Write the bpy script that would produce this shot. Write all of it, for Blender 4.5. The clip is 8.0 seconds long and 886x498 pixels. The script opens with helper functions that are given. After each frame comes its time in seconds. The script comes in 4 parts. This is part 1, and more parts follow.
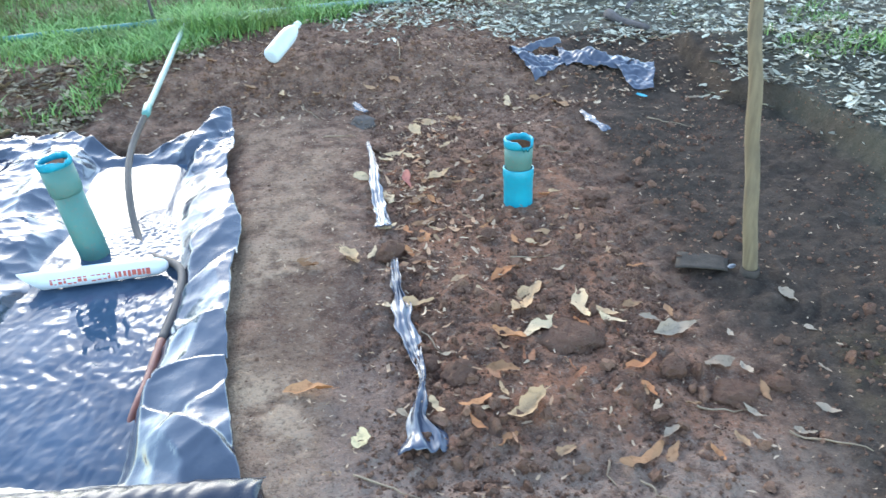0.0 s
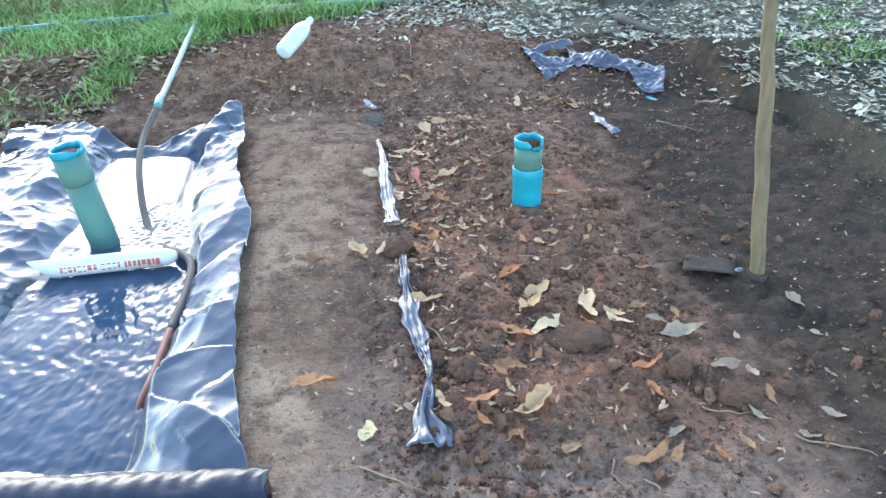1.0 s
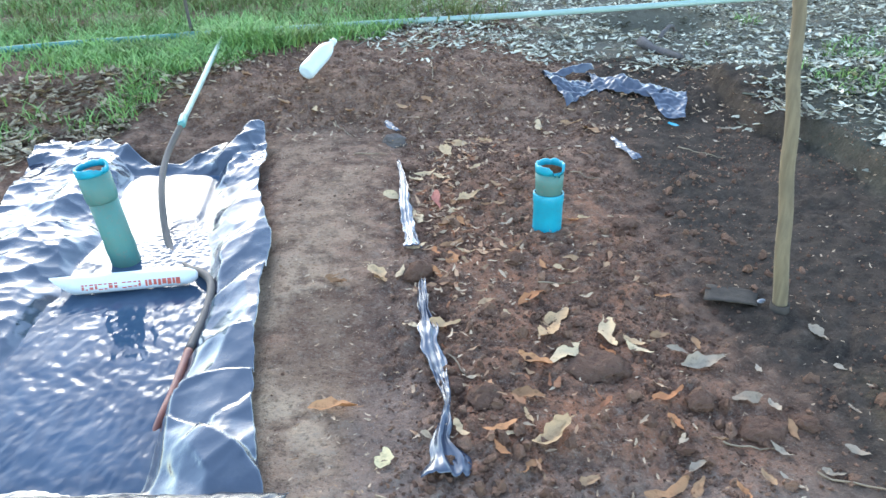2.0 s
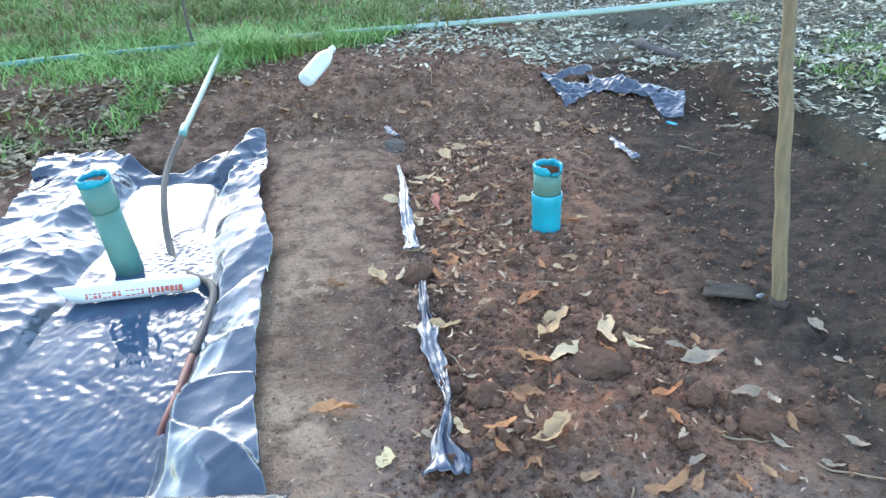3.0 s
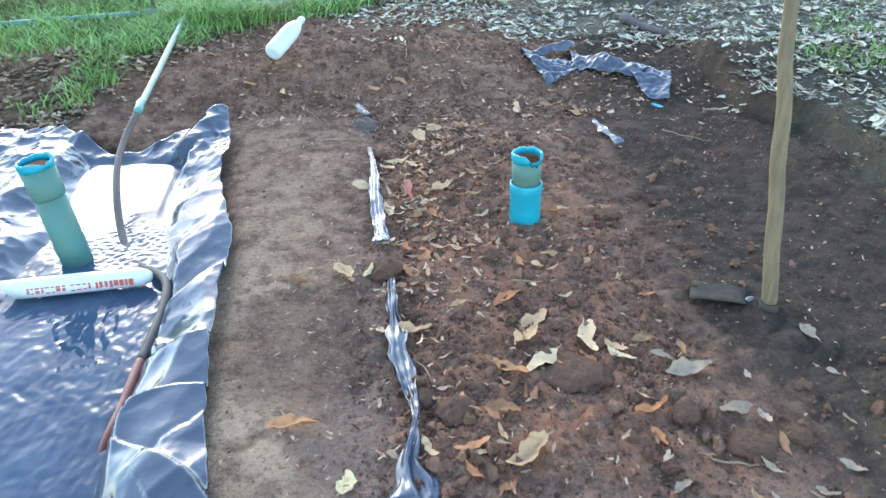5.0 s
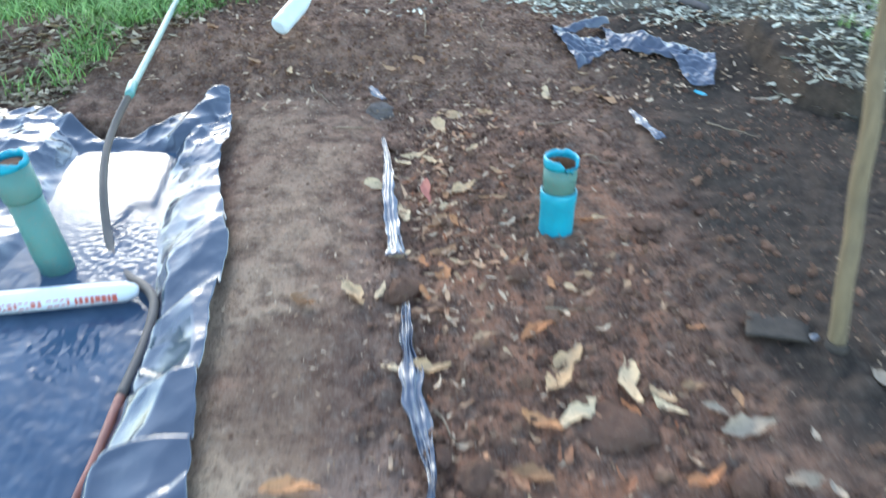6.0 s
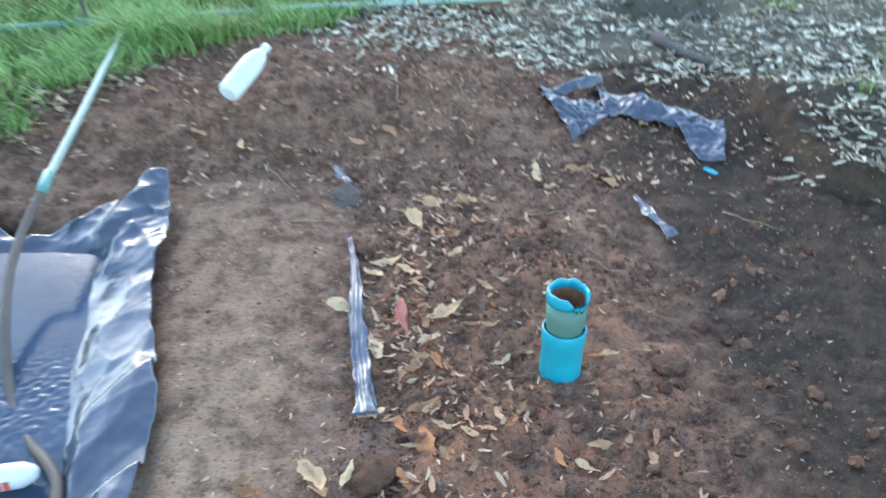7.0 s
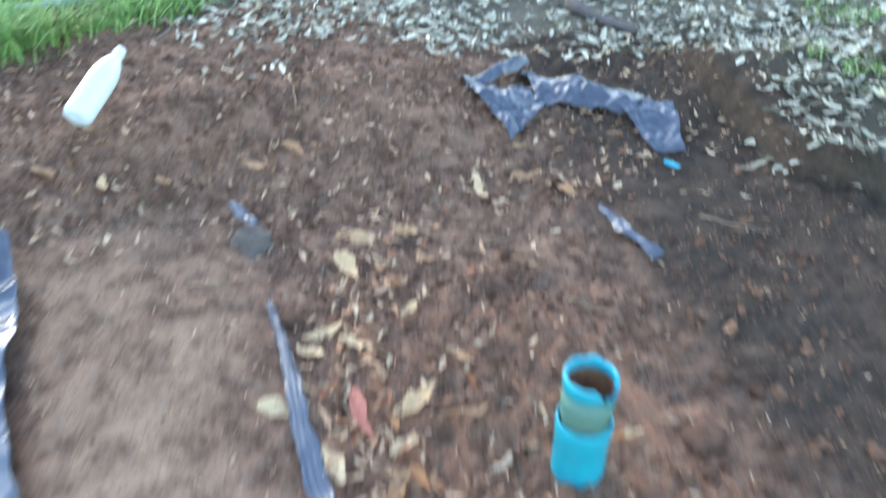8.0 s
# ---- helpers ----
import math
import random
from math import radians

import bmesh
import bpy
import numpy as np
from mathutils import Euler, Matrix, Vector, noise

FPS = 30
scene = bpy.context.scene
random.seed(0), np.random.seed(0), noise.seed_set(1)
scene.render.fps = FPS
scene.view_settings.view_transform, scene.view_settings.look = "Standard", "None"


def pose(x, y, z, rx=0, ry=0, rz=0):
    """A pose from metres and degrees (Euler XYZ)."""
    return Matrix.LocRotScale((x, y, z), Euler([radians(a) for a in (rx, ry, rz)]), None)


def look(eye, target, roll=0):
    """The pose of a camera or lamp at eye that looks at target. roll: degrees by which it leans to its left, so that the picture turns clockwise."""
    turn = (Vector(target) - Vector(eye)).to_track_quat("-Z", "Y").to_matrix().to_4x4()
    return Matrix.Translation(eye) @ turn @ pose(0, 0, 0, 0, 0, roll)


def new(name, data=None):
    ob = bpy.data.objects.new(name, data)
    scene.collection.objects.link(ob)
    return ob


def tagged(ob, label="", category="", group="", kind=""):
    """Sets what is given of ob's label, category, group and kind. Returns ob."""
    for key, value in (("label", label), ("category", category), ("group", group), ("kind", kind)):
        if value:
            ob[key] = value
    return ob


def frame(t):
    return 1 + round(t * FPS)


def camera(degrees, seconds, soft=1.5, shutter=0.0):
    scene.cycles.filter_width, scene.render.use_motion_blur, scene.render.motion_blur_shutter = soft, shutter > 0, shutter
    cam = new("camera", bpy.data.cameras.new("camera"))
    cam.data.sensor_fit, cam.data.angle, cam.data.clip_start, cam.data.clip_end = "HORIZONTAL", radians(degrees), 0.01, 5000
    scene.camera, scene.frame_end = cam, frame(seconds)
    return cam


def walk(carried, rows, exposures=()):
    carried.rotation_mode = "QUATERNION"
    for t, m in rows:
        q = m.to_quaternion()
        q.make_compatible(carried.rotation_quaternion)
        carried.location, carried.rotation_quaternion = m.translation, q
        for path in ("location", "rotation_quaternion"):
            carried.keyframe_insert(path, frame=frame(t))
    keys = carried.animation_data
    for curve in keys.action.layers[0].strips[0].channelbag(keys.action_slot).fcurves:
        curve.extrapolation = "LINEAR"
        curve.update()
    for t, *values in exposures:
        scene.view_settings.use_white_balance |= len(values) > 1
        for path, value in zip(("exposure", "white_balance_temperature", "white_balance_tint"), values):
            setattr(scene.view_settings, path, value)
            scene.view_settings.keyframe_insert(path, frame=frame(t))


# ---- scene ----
import functools

cam = camera(57.6, 8.0, soft=1.45, shutter=0.75)
PATH = [
    (0, (0.142, -0.033, 1.442), (0.224, 1.699, 0.446), -2.0),
    (0.5, (0.138, -0.043, 1.433), (0.187, 1.7, 0.453), -2.5),
    (1, (0.123, -0.049, 1.437), (0.197, 1.685, 0.443), -0.8),
    (1.5, (0.115, -0.038, 1.447), (0.149, 1.713, 0.48), -0.9),
    (1.7, (0.107, -0.028, 1.456), (0.155, 1.726, 0.497), 0.1),
    (2.8, (0.136, -0.053, 1.459), (0.122, 1.705, 0.505), -2.4),
    (3, (0.138, -0.056, 1.451), (0.156, 1.708, 0.509), -1.8),
    (3.5, (0.135, -0.038, 1.45), (0.149, 1.704, 0.468), -1.5),
    (4, (0.139, -0.031, 1.439), (0.144, 1.687, 0.415), -1.5),
    (4.5, (0.161, 0.041, 1.442), (0.21, 1.752, 0.408), -2.7),
    (4.7, (0.169, 0.09, 1.45), (0.227, 1.812, 0.435), -1.6),
    (5.8, (0.141, 0.398, 1.43), (0.215, 2.08, 0.351), 0.7),
    (6, (0.149, 0.52, 1.445), (0.188, 2.185, 0.338), 0.3),
    (6.2, (0.157, 0.676, 1.419), (0.177, 2.389, 0.386), 0.6),
    (6.3, (0.152, 0.745, 1.439), (0.172, 2.456, 0.404), 1.3),
    (6.4, (0.154, 0.838, 1.425), (0.169, 2.517, 0.339), 1.6),
    (6.5, (0.15, 0.92, 1.514), (0.193, 2.577, 0.395), 2.7),
    (6.6, (0.157, 0.968, 1.523), (0.195, 2.653, 0.447), 2.5),
    (6.8, (0.147, 1.034, 1.522), (0.222, 2.726, 0.459), 1.7),
    (7, (0.129, 1.144, 1.513), (0.248, 2.807, 0.408), 1.5),
    (7.2, (0.101, 1.232, 1.517), (0.296, 2.861, 0.373), 2.4),
    (7.5, (0.014, 1.428, 1.513), (0.385, 3.061, 0.419), 4.6),
    (7.7, (0.013, 1.522, 1.463), (0.388, 3.122, 0.324), 2.4),
    (7.9, (-0.022, 1.687, 1.421), (0.389, 3.233, 0.221), 2.0),
    (8, (-0.025, 1.783, 1.412), (0.41, 3.335, 0.228), 2.4),
]
walk(cam, [(t, look(eye, target, roll)) for t, eye, target, roll in PATH],
     exposures=[(0, 2.40, 6480, 5), (7, 2.34, 6480, 4), (8, 2.58, 6580, 4)])

# ---- light: hazy daylight from the bright sky ahead of the camera ----
SUN_ELEVATION, SUN_AZIMUTH = 24.0, -20.0  # degrees; azimuth from +y, towards +x positive
world = bpy.data.worlds.new("sky")
scene.world = world
world.use_nodes = True
wn = world.node_tree
wn.nodes.clear()
sky = wn.nodes.new("ShaderNodeTexSky")
sky.sky_type, sky.sun_disc = "NISHITA", False
sky.sun_elevation, sky.sun_rotation = radians(SUN_ELEVATION), radians(SUN_AZIMUTH)
sky.air_density, sky.dust_density, sky.ozone_density = 1.0, 0.45, 1.0
wback = wn.nodes.new("ShaderNodeBackground")
wback.inputs["Strength"].default_value = 0.15
wout = wn.nodes.new("ShaderNodeOutputWorld")
wn.links.new(sky.outputs[0], wback.inputs["Color"])
wn.links.new(wback.outputs[0], wout.inputs["Surface"])
sun = new("sun", bpy.data.lights.new("sun", "SUN"))
sun.data.energy, sun.data.angle, sun.data.color = 0.13, radians(15), (1.0, 0.97, 0.93)
sa, se = radians(SUN_AZIMUTH), radians(SUN_ELEVATION)
sun.matrix_world = look((math.sin(sa) * math.cos(se) * 30, math.cos(sa) * math.cos(se) * 30, math.sin(se) * 30), (0, 0, 0))


# ---- materials ----
def node(nt, kind, **sockets):
    n = nt.nodes.new(kind)
    for key, value in sockets.items():
        name = key.replace("_", " ")
        if isinstance(value, bpy.types.NodeSocket):
            nt.links.new(value, n.inputs[name])
        else:
            n.inputs[name].default_value = value
    return n


def math_node(nt, op, a, b=0.0):
    n = nt.nodes.new("ShaderNodeMath")
    n.operation = op
    for i, value in enumerate((a, b)):
        if isinstance(value, bpy.types.NodeSocket):
            nt.links.new(value, n.inputs[i])
        else:
            n.inputs[i].default_value = value
    return n.outputs[0]


def mix(nt, fac, a, b):
    n = nt.nodes.new("ShaderNodeMixRGB")
    for i, value in enumerate((fac, a, b)):
        if isinstance(value, bpy.types.NodeSocket):
            nt.links.new(value, n.inputs[i])
        else:
            n.inputs[i].default_value = value if i == 0 else (*value, 1.0)
    return n.outputs[0]


def step(nt, value, lo, hi):
    n = node(nt, "ShaderNodeMapRange", Value=value, From_Min=lo, From_Max=hi)
    n.interpolation_type = "SMOOTHSTEP"
    return n.outputs[0]


def fractal(nt, where, scale, detail=4.0, rough=0.55):
    n = node(nt, "ShaderNodeTexNoise", Scale=scale, Detail=detail, Roughness=rough)
    nt.links.new(where, n.inputs["Vector"])
    return n.outputs["Fac"]


def begin(name):
    m = bpy.data.materials.new(name)
    m.use_nodes = True
    nt = m.node_tree
    return m, nt, nt.nodes["Principled BSDF"], nt.nodes.new("ShaderNodeNewGeometry").outputs["Position"]


def bump(nt, bsdf, height, distance, strength=1.0):
    b = node(nt, "ShaderNodeBump", Height=height, Distance=distance, Strength=strength)
    nt.links.new(b.outputs[0], bsdf.inputs["Normal"])


def soil_material():
    m, nt, bsdf, pos = begin("soil")
    sep = node(nt, "ShaderNodeSeparateXYZ", Vector=pos)
    x, y = sep.outputs[0], sep.outputs[1]
    big = fractal(nt, pos, 2.2, 5)
    mid = fractal(nt, pos, 11, 6, 0.65)
    fine = fractal(nt, pos, 75, 5, 0.7)
    wx = math_node(nt, "ADD", x, math_node(nt, "MULTIPLY", math_node(nt, "SUBTRACT", big, 0.5), 0.55))
    wy = math_node(nt, "ADD", y, math_node(nt, "MULTIPLY", math_node(nt, "SUBTRACT", mid, 0.5), 0.6))
    base = mix(nt, step(nt, mid, 0.36, 0.66), DARK_SOIL, MID_SOIL)
    # trodden pale path between the pit and the filled bed
    path_mask = math_node(nt, "MULTIPLY", math_node(nt, "MULTIPLY", step(nt, wx, -0.75, -0.5), step(nt, wy, -0.6, 0.6)), math_node(nt, "SUBTRACT", 1.0, step(nt, wx, -0.24, 0.0)))
    path_mask = math_node(nt, "MULTIPLY", path_mask, math_node(nt, "SUBTRACT", 1.0, step(nt, wy, 3.6, 4.2)))
    path_mask = math_node(nt, "MULTIPLY", path_mask, math_node(nt, "SUBTRACT", 1.0, math_node(nt, "MULTIPLY", step(nt, wy, 2.0, 3.2), 0.65)))
    base = mix(nt, math_node(nt, "MULTIPLY", math_node(nt, "MULTIPLY", path_mask, step(nt, big, 0.28, 0.58)), math_node(nt, "ADD", 0.35, math_node(nt, "MULTIPLY", step(nt, mid, 0.36, 0.56), 0.65))), base, PATH_SOIL)
    # red loose fill of the bed
    bed = math_node(nt, "MULTIPLY", step(nt, wx, 0.05, 0.2), math_node(nt, "SUBTRACT", 1.0, step(nt, wx, 0.65, 1.15)))
    bed = math_node(nt, "MULTIPLY", bed, math_node(nt, "MULTIPLY", step(nt, wy, 1.35, 1.6), math_node(nt, "SUBTRACT", 1.0, step(nt, wy, 3.0, 3.7))))
    base = mix(nt, math_node(nt, "MULTIPLY", bed, step(nt, mid, 0.35, 0.7)), base, BED_SOIL)
    near_dark = math_node(nt, "MULTIPLY", step(nt, math_node(nt, "ADD", x, math_node(nt, "MULTIPLY", math_node(nt, "SUBTRACT", mid, 0.5), 0.12)), -0.13, -0.075), math_node(nt, "SUBTRACT", 1.0, step(nt, x, 0.05, 0.16)))
    near_dark = math_node(nt, "MULTIPLY", near_dark, math_node(nt, "SUBTRACT", 1.0, step(nt, y, 2.1, 2.9)))
    base = mix(nt, math_node(nt, "MULTIPLY", near_dark, 0.65), base, (0.31, 0.205, 0.155))
    front = math_node(nt, "SUBTRACT", 1.0, step(nt, wy, 1.3, 1.55))
    base = mix(nt, math_node(nt, "MULTIPLY", front, math_node(nt, "MULTIPLY", step(nt, mid, 0.3, 0.55), 0.75)), base, (0.42, 0.285, 0.21))
    damp = math_node(nt, "ADD", math_node(nt, "POWER", math_node(nt, "ADD", wx, 0.16), 2.0), math_node(nt, "POWER", math_node(nt, "MULTIPLY", math_node(nt, "SUBTRACT", wy, 2.12), 0.75), 2.0))
    base = mix(nt, math_node(nt, "MULTIPLY", step(nt, damp, 0.085, 0.03), 0.7), base, DARK_SOIL)
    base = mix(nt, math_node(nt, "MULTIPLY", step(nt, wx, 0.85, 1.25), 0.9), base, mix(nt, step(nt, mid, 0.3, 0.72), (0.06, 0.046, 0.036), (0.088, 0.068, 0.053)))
    grey = math_node(nt, "MULTIPLY", step(nt, wx, 1.8, 2.2), 0.6)
    base = mix(nt, grey, base, (0.12, 0.122, 0.09))
    clearing = math_node(nt, "MULTIPLY", step(nt, wy, 4.85, 5.15), step(nt, wx, 0.6, 1.0))
    base = mix(nt, math_node(nt, "MULTIPLY", clearing, 0.7), base, (0.25, 0.22, 0.165))
    gravel = fractal(nt, pos, 170, 3, 0.7)
    crumb = fractal(nt, pos, 30, 6, 0.7)
    quiet = math_node(nt, "SUBTRACT", 1.0, math_node(nt, "MULTIPLY", step(nt, wx, 0.8, 1.2), 0.75))
    moss = math_node(nt, "MULTIPLY", step(nt, wx, 1.25, 1.45), math_node(nt, "SUBTRACT", 1.0, step(nt, wy, 1.7, 1.95)))
    base = mix(nt, math_node(nt, "MULTIPLY", moss, step(nt, mid, 0.4, 0.65)), base, (0.14, 0.10, 0.04))
    base = mix(nt, math_node(nt, "MULTIPLY", math_node(nt, "MULTIPLY", step(nt, crumb, 0.52, 0.68), 0.45), quiet), base, PALE_SOIL)
    base = mix(nt, math_node(nt, "MULTIPLY", math_node(nt, "MULTIPLY", step(nt, crumb, 0.46, 0.33), 0.4), quiet), base, (0.05, 0.034, 0.026))
    # fine mottling, strengthened to put relief shading into the colour: pale tops, dark hollows
    base = mix(nt, math_node(nt, "MULTIPLY", math_node(nt, "MULTIPLY", step(nt, fine, 0.56, 0.68), 0.5), quiet), base, PALE_SOIL)
    base = mix(nt, math_node(nt, "MULTIPLY", math_node(nt, "MULTIPLY", step(nt, fine, 0.46, 0.35), 0.55), quiet), base, (0.05, 0.034, 0.026))
    base = mix(nt, math_node(nt, "MULTIPLY", math_node(nt, "MULTIPLY", step(nt, gravel, 0.58, 0.66), 0.5), quiet), base, (0.40, 0.33, 0.265))
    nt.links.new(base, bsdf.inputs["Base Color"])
    bsdf.inputs["Roughness"].default_value = 0.92
    bsdf.inputs["Specular IOR Level"].default_value = 0.04
    bump(nt, bsdf, math_node(nt, "ADD", math_node(nt, "MULTIPLY", mid, 1.5), math_node(nt, "ADD", math_node(nt, "MULTIPLY", fine, 0.8), math_node(nt, "MULTIPLY", gravel, 0.2))), 0.028, 0.8)
    return m


DARK_SOIL, MID_SOIL = (0.15, 0.083, 0.058), (0.37, 0.212, 0.142)
PATH_SOIL, BED_SOIL, PALE_SOIL = (0.60, 0.41, 0.27), (0.38, 0.165, 0.092), (0.42, 0.31, 0.23)


def clod_material():
    m, nt, bsdf, pos = begin("clod_soil")
    rnd = nt.nodes.new("ShaderNodeNewGeometry").outputs["Random Per Island"]
    fine = fractal(nt, pos, 60, 5, 0.7)
    base = mix(nt, rnd, (0.14, 0.076, 0.054), (0.36, 0.20, 0.13))
    base = mix(nt, math_node(nt, "MULTIPLY", step(nt, fine, 0.5, 0.75), 0.5), base, (0.26, 0.185, 0.13))
    nt.links.new(base, bsdf.inputs["Base Color"])
    bsdf.inputs["Roughness"].default_value = 0.9
    bsdf.inputs["Specular IOR Level"].default_value = 0.08
    bump(nt, bsdf, fine, 0.022, 1.0)
    return m


def leaf_material(name, light, dark, islands=False):
    m, nt, bsdf, pos = begin(name)
    rnd = nt.nodes.new("ShaderNodeNewGeometry").outputs["Random Per Island"] if islands else nt.nodes.new("ShaderNodeObjectInfo").outputs["Random"]
    spots = fractal(nt, pos, 55, 4, 0.65)
    base = mix(nt, rnd, light, dark)
    base = mix(nt, math_node(nt, "MULTIPLY", step(nt, spots, 0.5, 0.72), 0.55), base, tuple(c * 0.45 for c in dark))
    nt.links.new(base, bsdf.inputs["Base Color"])
    bsdf.inputs["Roughness"].default_value = 0.75
    bsdf.inputs["Specular IOR Level"].default_value = 0.05
    bump(nt, bsdf, fractal(nt, pos, 160, 3), 0.004, 0.6)
    return m


def film_material(name, colour, rough, ior, dirt=0.35):
    m, nt, bsdf, pos = begin(name)
    dust = fractal(nt, pos, 9, 6, 0.65)
    wrinkle = fractal(nt, pos, 24, 5, 0.6)
    base = mix(nt, math_node(nt, "MULTIPLY", step(nt, dust, 0.55, 0.75), dirt), colour, (0.19, 0.17, 0.15))
    nt.links.new(base, bsdf.inputs["Base Color"])
    nt.links.new(math_node(nt, "ADD", rough, math_node(nt, "MULTIPLY", dust, 0.16)), bsdf.inputs["Roughness"])
    bsdf.inputs["IOR"].default_value = ior
    bump(nt, bsdf, wrinkle, 0.006, 0.2)
    return m


def water_material():
    m, nt, bsdf, pos = begin("water")
    murk = fractal(nt, pos, 5, 4, 0.6)
    nt.links.new(mix(nt, step(nt, murk, 0.35, 0.65), (0.05, 0.085, 0.14), (0.08, 0.12, 0.18)), bsdf.inputs["Base Color"])
    bsdf.inputs["Roughness"].default_value = 0.05
    bsdf.inputs["IOR"].default_value = 1.33
    bsdf.inputs["Transmission Weight"].default_value = 0.2
    bump(nt, bsdf, fractal(nt, pos, 70, 3, 0.6), 0.003, 0.15)
    return m


def plain_material(name, light, dark, rough, scale=14.0, relief=0.002, metallic=0.0, stain=(0.12, 0.09, 0.06), stained=0.35):
    m, nt, bsdf, pos = begin(name)
    big, fine = fractal(nt, pos, scale, 5, 0.6), fractal(nt, pos, scale * 7, 4, 0.65)
    base = mix(nt, step(nt, big, 0.3, 0.7), light, dark)
    base = mix(nt, math_node(nt, "MULTIPLY", step(nt, fine, 0.52, 0.7), stained), base, stain)
    nt.links.new(base, bsdf.inputs["Base Color"])
    bsdf.inputs["Roughness"].default_value, bsdf.inputs["Metallic"].default_value = rough, metallic
    bump(nt, bsdf, fine, relief, 0.7)
    return m


def wood_material():
    m, nt, bsdf, pos = begin("hoe_wood")
    stretched = node(nt, "ShaderNodeMapping", Vector=pos, Scale=(60.0, 60.0, 3.0)).outputs[0]
    grain, big = fractal(nt, stretched, 1.0, 5, 0.65), fractal(nt, pos, 4.0, 3)
    base = mix(nt, step(nt, grain, 0.3, 0.7), (0.25, 0.185, 0.105), (0.16, 0.115, 0.065))
    base = mix(nt, math_node(nt, "MULTIPLY", step(nt, big, 0.5, 0.7), 0.4), base, (0.13, 0.10, 0.065))
    nt.links.new(base, bsdf.inputs["Base Color"])
    bsdf.inputs["Roughness"].default_value = 0.7
    bump(nt, bsdf, grain, 0.003, 0.6)
    return m


def grass_material(name, a, b):
    m, nt, bsdf, pos = begin(name)
    rnd = nt.nodes.new("ShaderNodeNewGeometry").outputs["Random Per Island"]
    base = mix(nt, rnd, a, b)
    base = mix(nt, math_node(nt, "MULTIPLY", step(nt, fractal(nt, pos, 2.5, 3), 0.52, 0.7), 0.5), base, (0.16, 0.15, 0.05))
    nt.links.new(base, bsdf.inputs["Base Color"])
    bsdf.inputs["Roughness"].default_value = 0.6
    bsdf.inputs["Specular IOR Level"].default_value = 0.12
    return m


SOIL, CLOD = soil_material(), clod_material()
LINER = film_material("liner_film", (0.035, 0.042, 0.065), 0.08, 1.95, 0.12)
# same film as the liner, copied darker and duller: the roll's shade as colour
SHADED_ROLL_FILM = film_material("shaded_rolled_film", (0.02, 0.024, 0.04), 0.2, 1.45, 0.1)
STRIP_FILM = film_material("strip_film", (0.06, 0.066, 0.095), 0.16, 1.75, 0.6)
BAG_FILM = film_material("bag_film", (0.05, 0.055, 0.082), 0.22, 1.75, 0.2)
WATER = water_material()
CYAN = plain_material("cyan_pvc", (0.015, 0.37, 0.47), (0.015, 0.30, 0.39), 0.4, 12, 0.001, stained=0.15)
TEAL = plain_material("dusty_teal_pvc", (0.075, 0.215, 0.185), (0.10, 0.20, 0.16), 0.55, 10, 0.002, stain=(0.2, 0.17, 0.13), stained=0.4)
PALE_PVC = plain_material("pale_green_pvc", (0.36, 0.48, 0.43), (0.30, 0.42, 0.37), 0.4, 6, 0.001, stained=0.2)
GREEN_PVC = plain_material("teal_green_pvc", (0.13, 0.33, 0.30), (0.10, 0.27, 0.24), 0.4, 6, 0.001, stained=0.25)
DULL_PVC = plain_material("dull_green_pvc", (0.34, 0.44, 0.39), (0.27, 0.36, 0.31), 0.5, 8, 0.001, stained=0.3)
HOSE = plain_material("grey_hose", (0.16, 0.12, 0.095), (0.11, 0.085, 0.07), 0.6, 9, 0.001)
RED_HOSE = plain_material("red_hose", (0.34, 0.10, 0.06), (0.25, 0.08, 0.05), 0.4, 20, 0.001)
WHITE_PVC = plain_material("white_pvc", (0.87, 0.84, 0.80), (0.82, 0.79, 0.76), 0.35, 8, 0.0005, stained=0.06)
RED_INK = plain_material("red_ink", (0.68, 0.14, 0.09), (0.60, 0.11, 0.07), 0.5, 40, 0.0003, stained=0.1)
BOTTLE = plain_material("frosted_plastic", (0.72, 0.80, 0.82), (0.66, 0.75, 0.78), 0.3, 10, 0.001, stained=0.08)
STEEL = plain_material("muddy_steel", (0.10, 0.078, 0.063), (0.065, 0.052, 0.043), 0.85, 18, 0.006, 0.0, stained=0.5)
STEEL.node_tree.nodes["Principled BSDF"].inputs["Specular IOR Level"].default_value = 0.08
BRIGHT_STEEL = plain_material("worn_steel", (0.22, 0.22, 0.24), (0.14, 0.14, 0.15), 0.45, 18, 0.001, 0.9, stained=0.3)
BARK = plain_material("weathered_bark", (0.13, 0.105, 0.10), (0.085, 0.07, 0.065), 0.85, 18, 0.006, stained=0.5)
STRAW = plain_material("straw_stalk", (0.40, 0.28, 0.17), (0.26, 0.17, 0.10), 0.6, 20, 0.001)
STONE = plain_material("dull_stone", (0.16, 0.12, 0.10), (0.11, 0.085, 0.072), 0.85, 15, 0.006)
RED_EARTH = plain_material("red_earth", (0.34, 0.15, 0.07), (0.20, 0.085, 0.045), 0.9, 40, 0.006, stain=(0.06, 0.03, 0.02), stained=0.4)
HOE_WOOD = wood_material()
CREAM_LEAF = leaf_material("cream_leaf", (0.74, 0.52, 0.31), (0.58, 0.35, 0.185))
TAN_LEAF = leaf_material("tan_leaf", (0.50, 0.30, 0.17), (0.32, 0.16, 0.08))
GREY_LEAF = leaf_material("grey_leaf", (0.50, 0.37, 0.26), (0.34, 0.24, 0.165))
ORANGE_LEAF = leaf_material("orange_leaf", (0.62, 0.30, 0.14), (0.46, 0.18, 0.08))
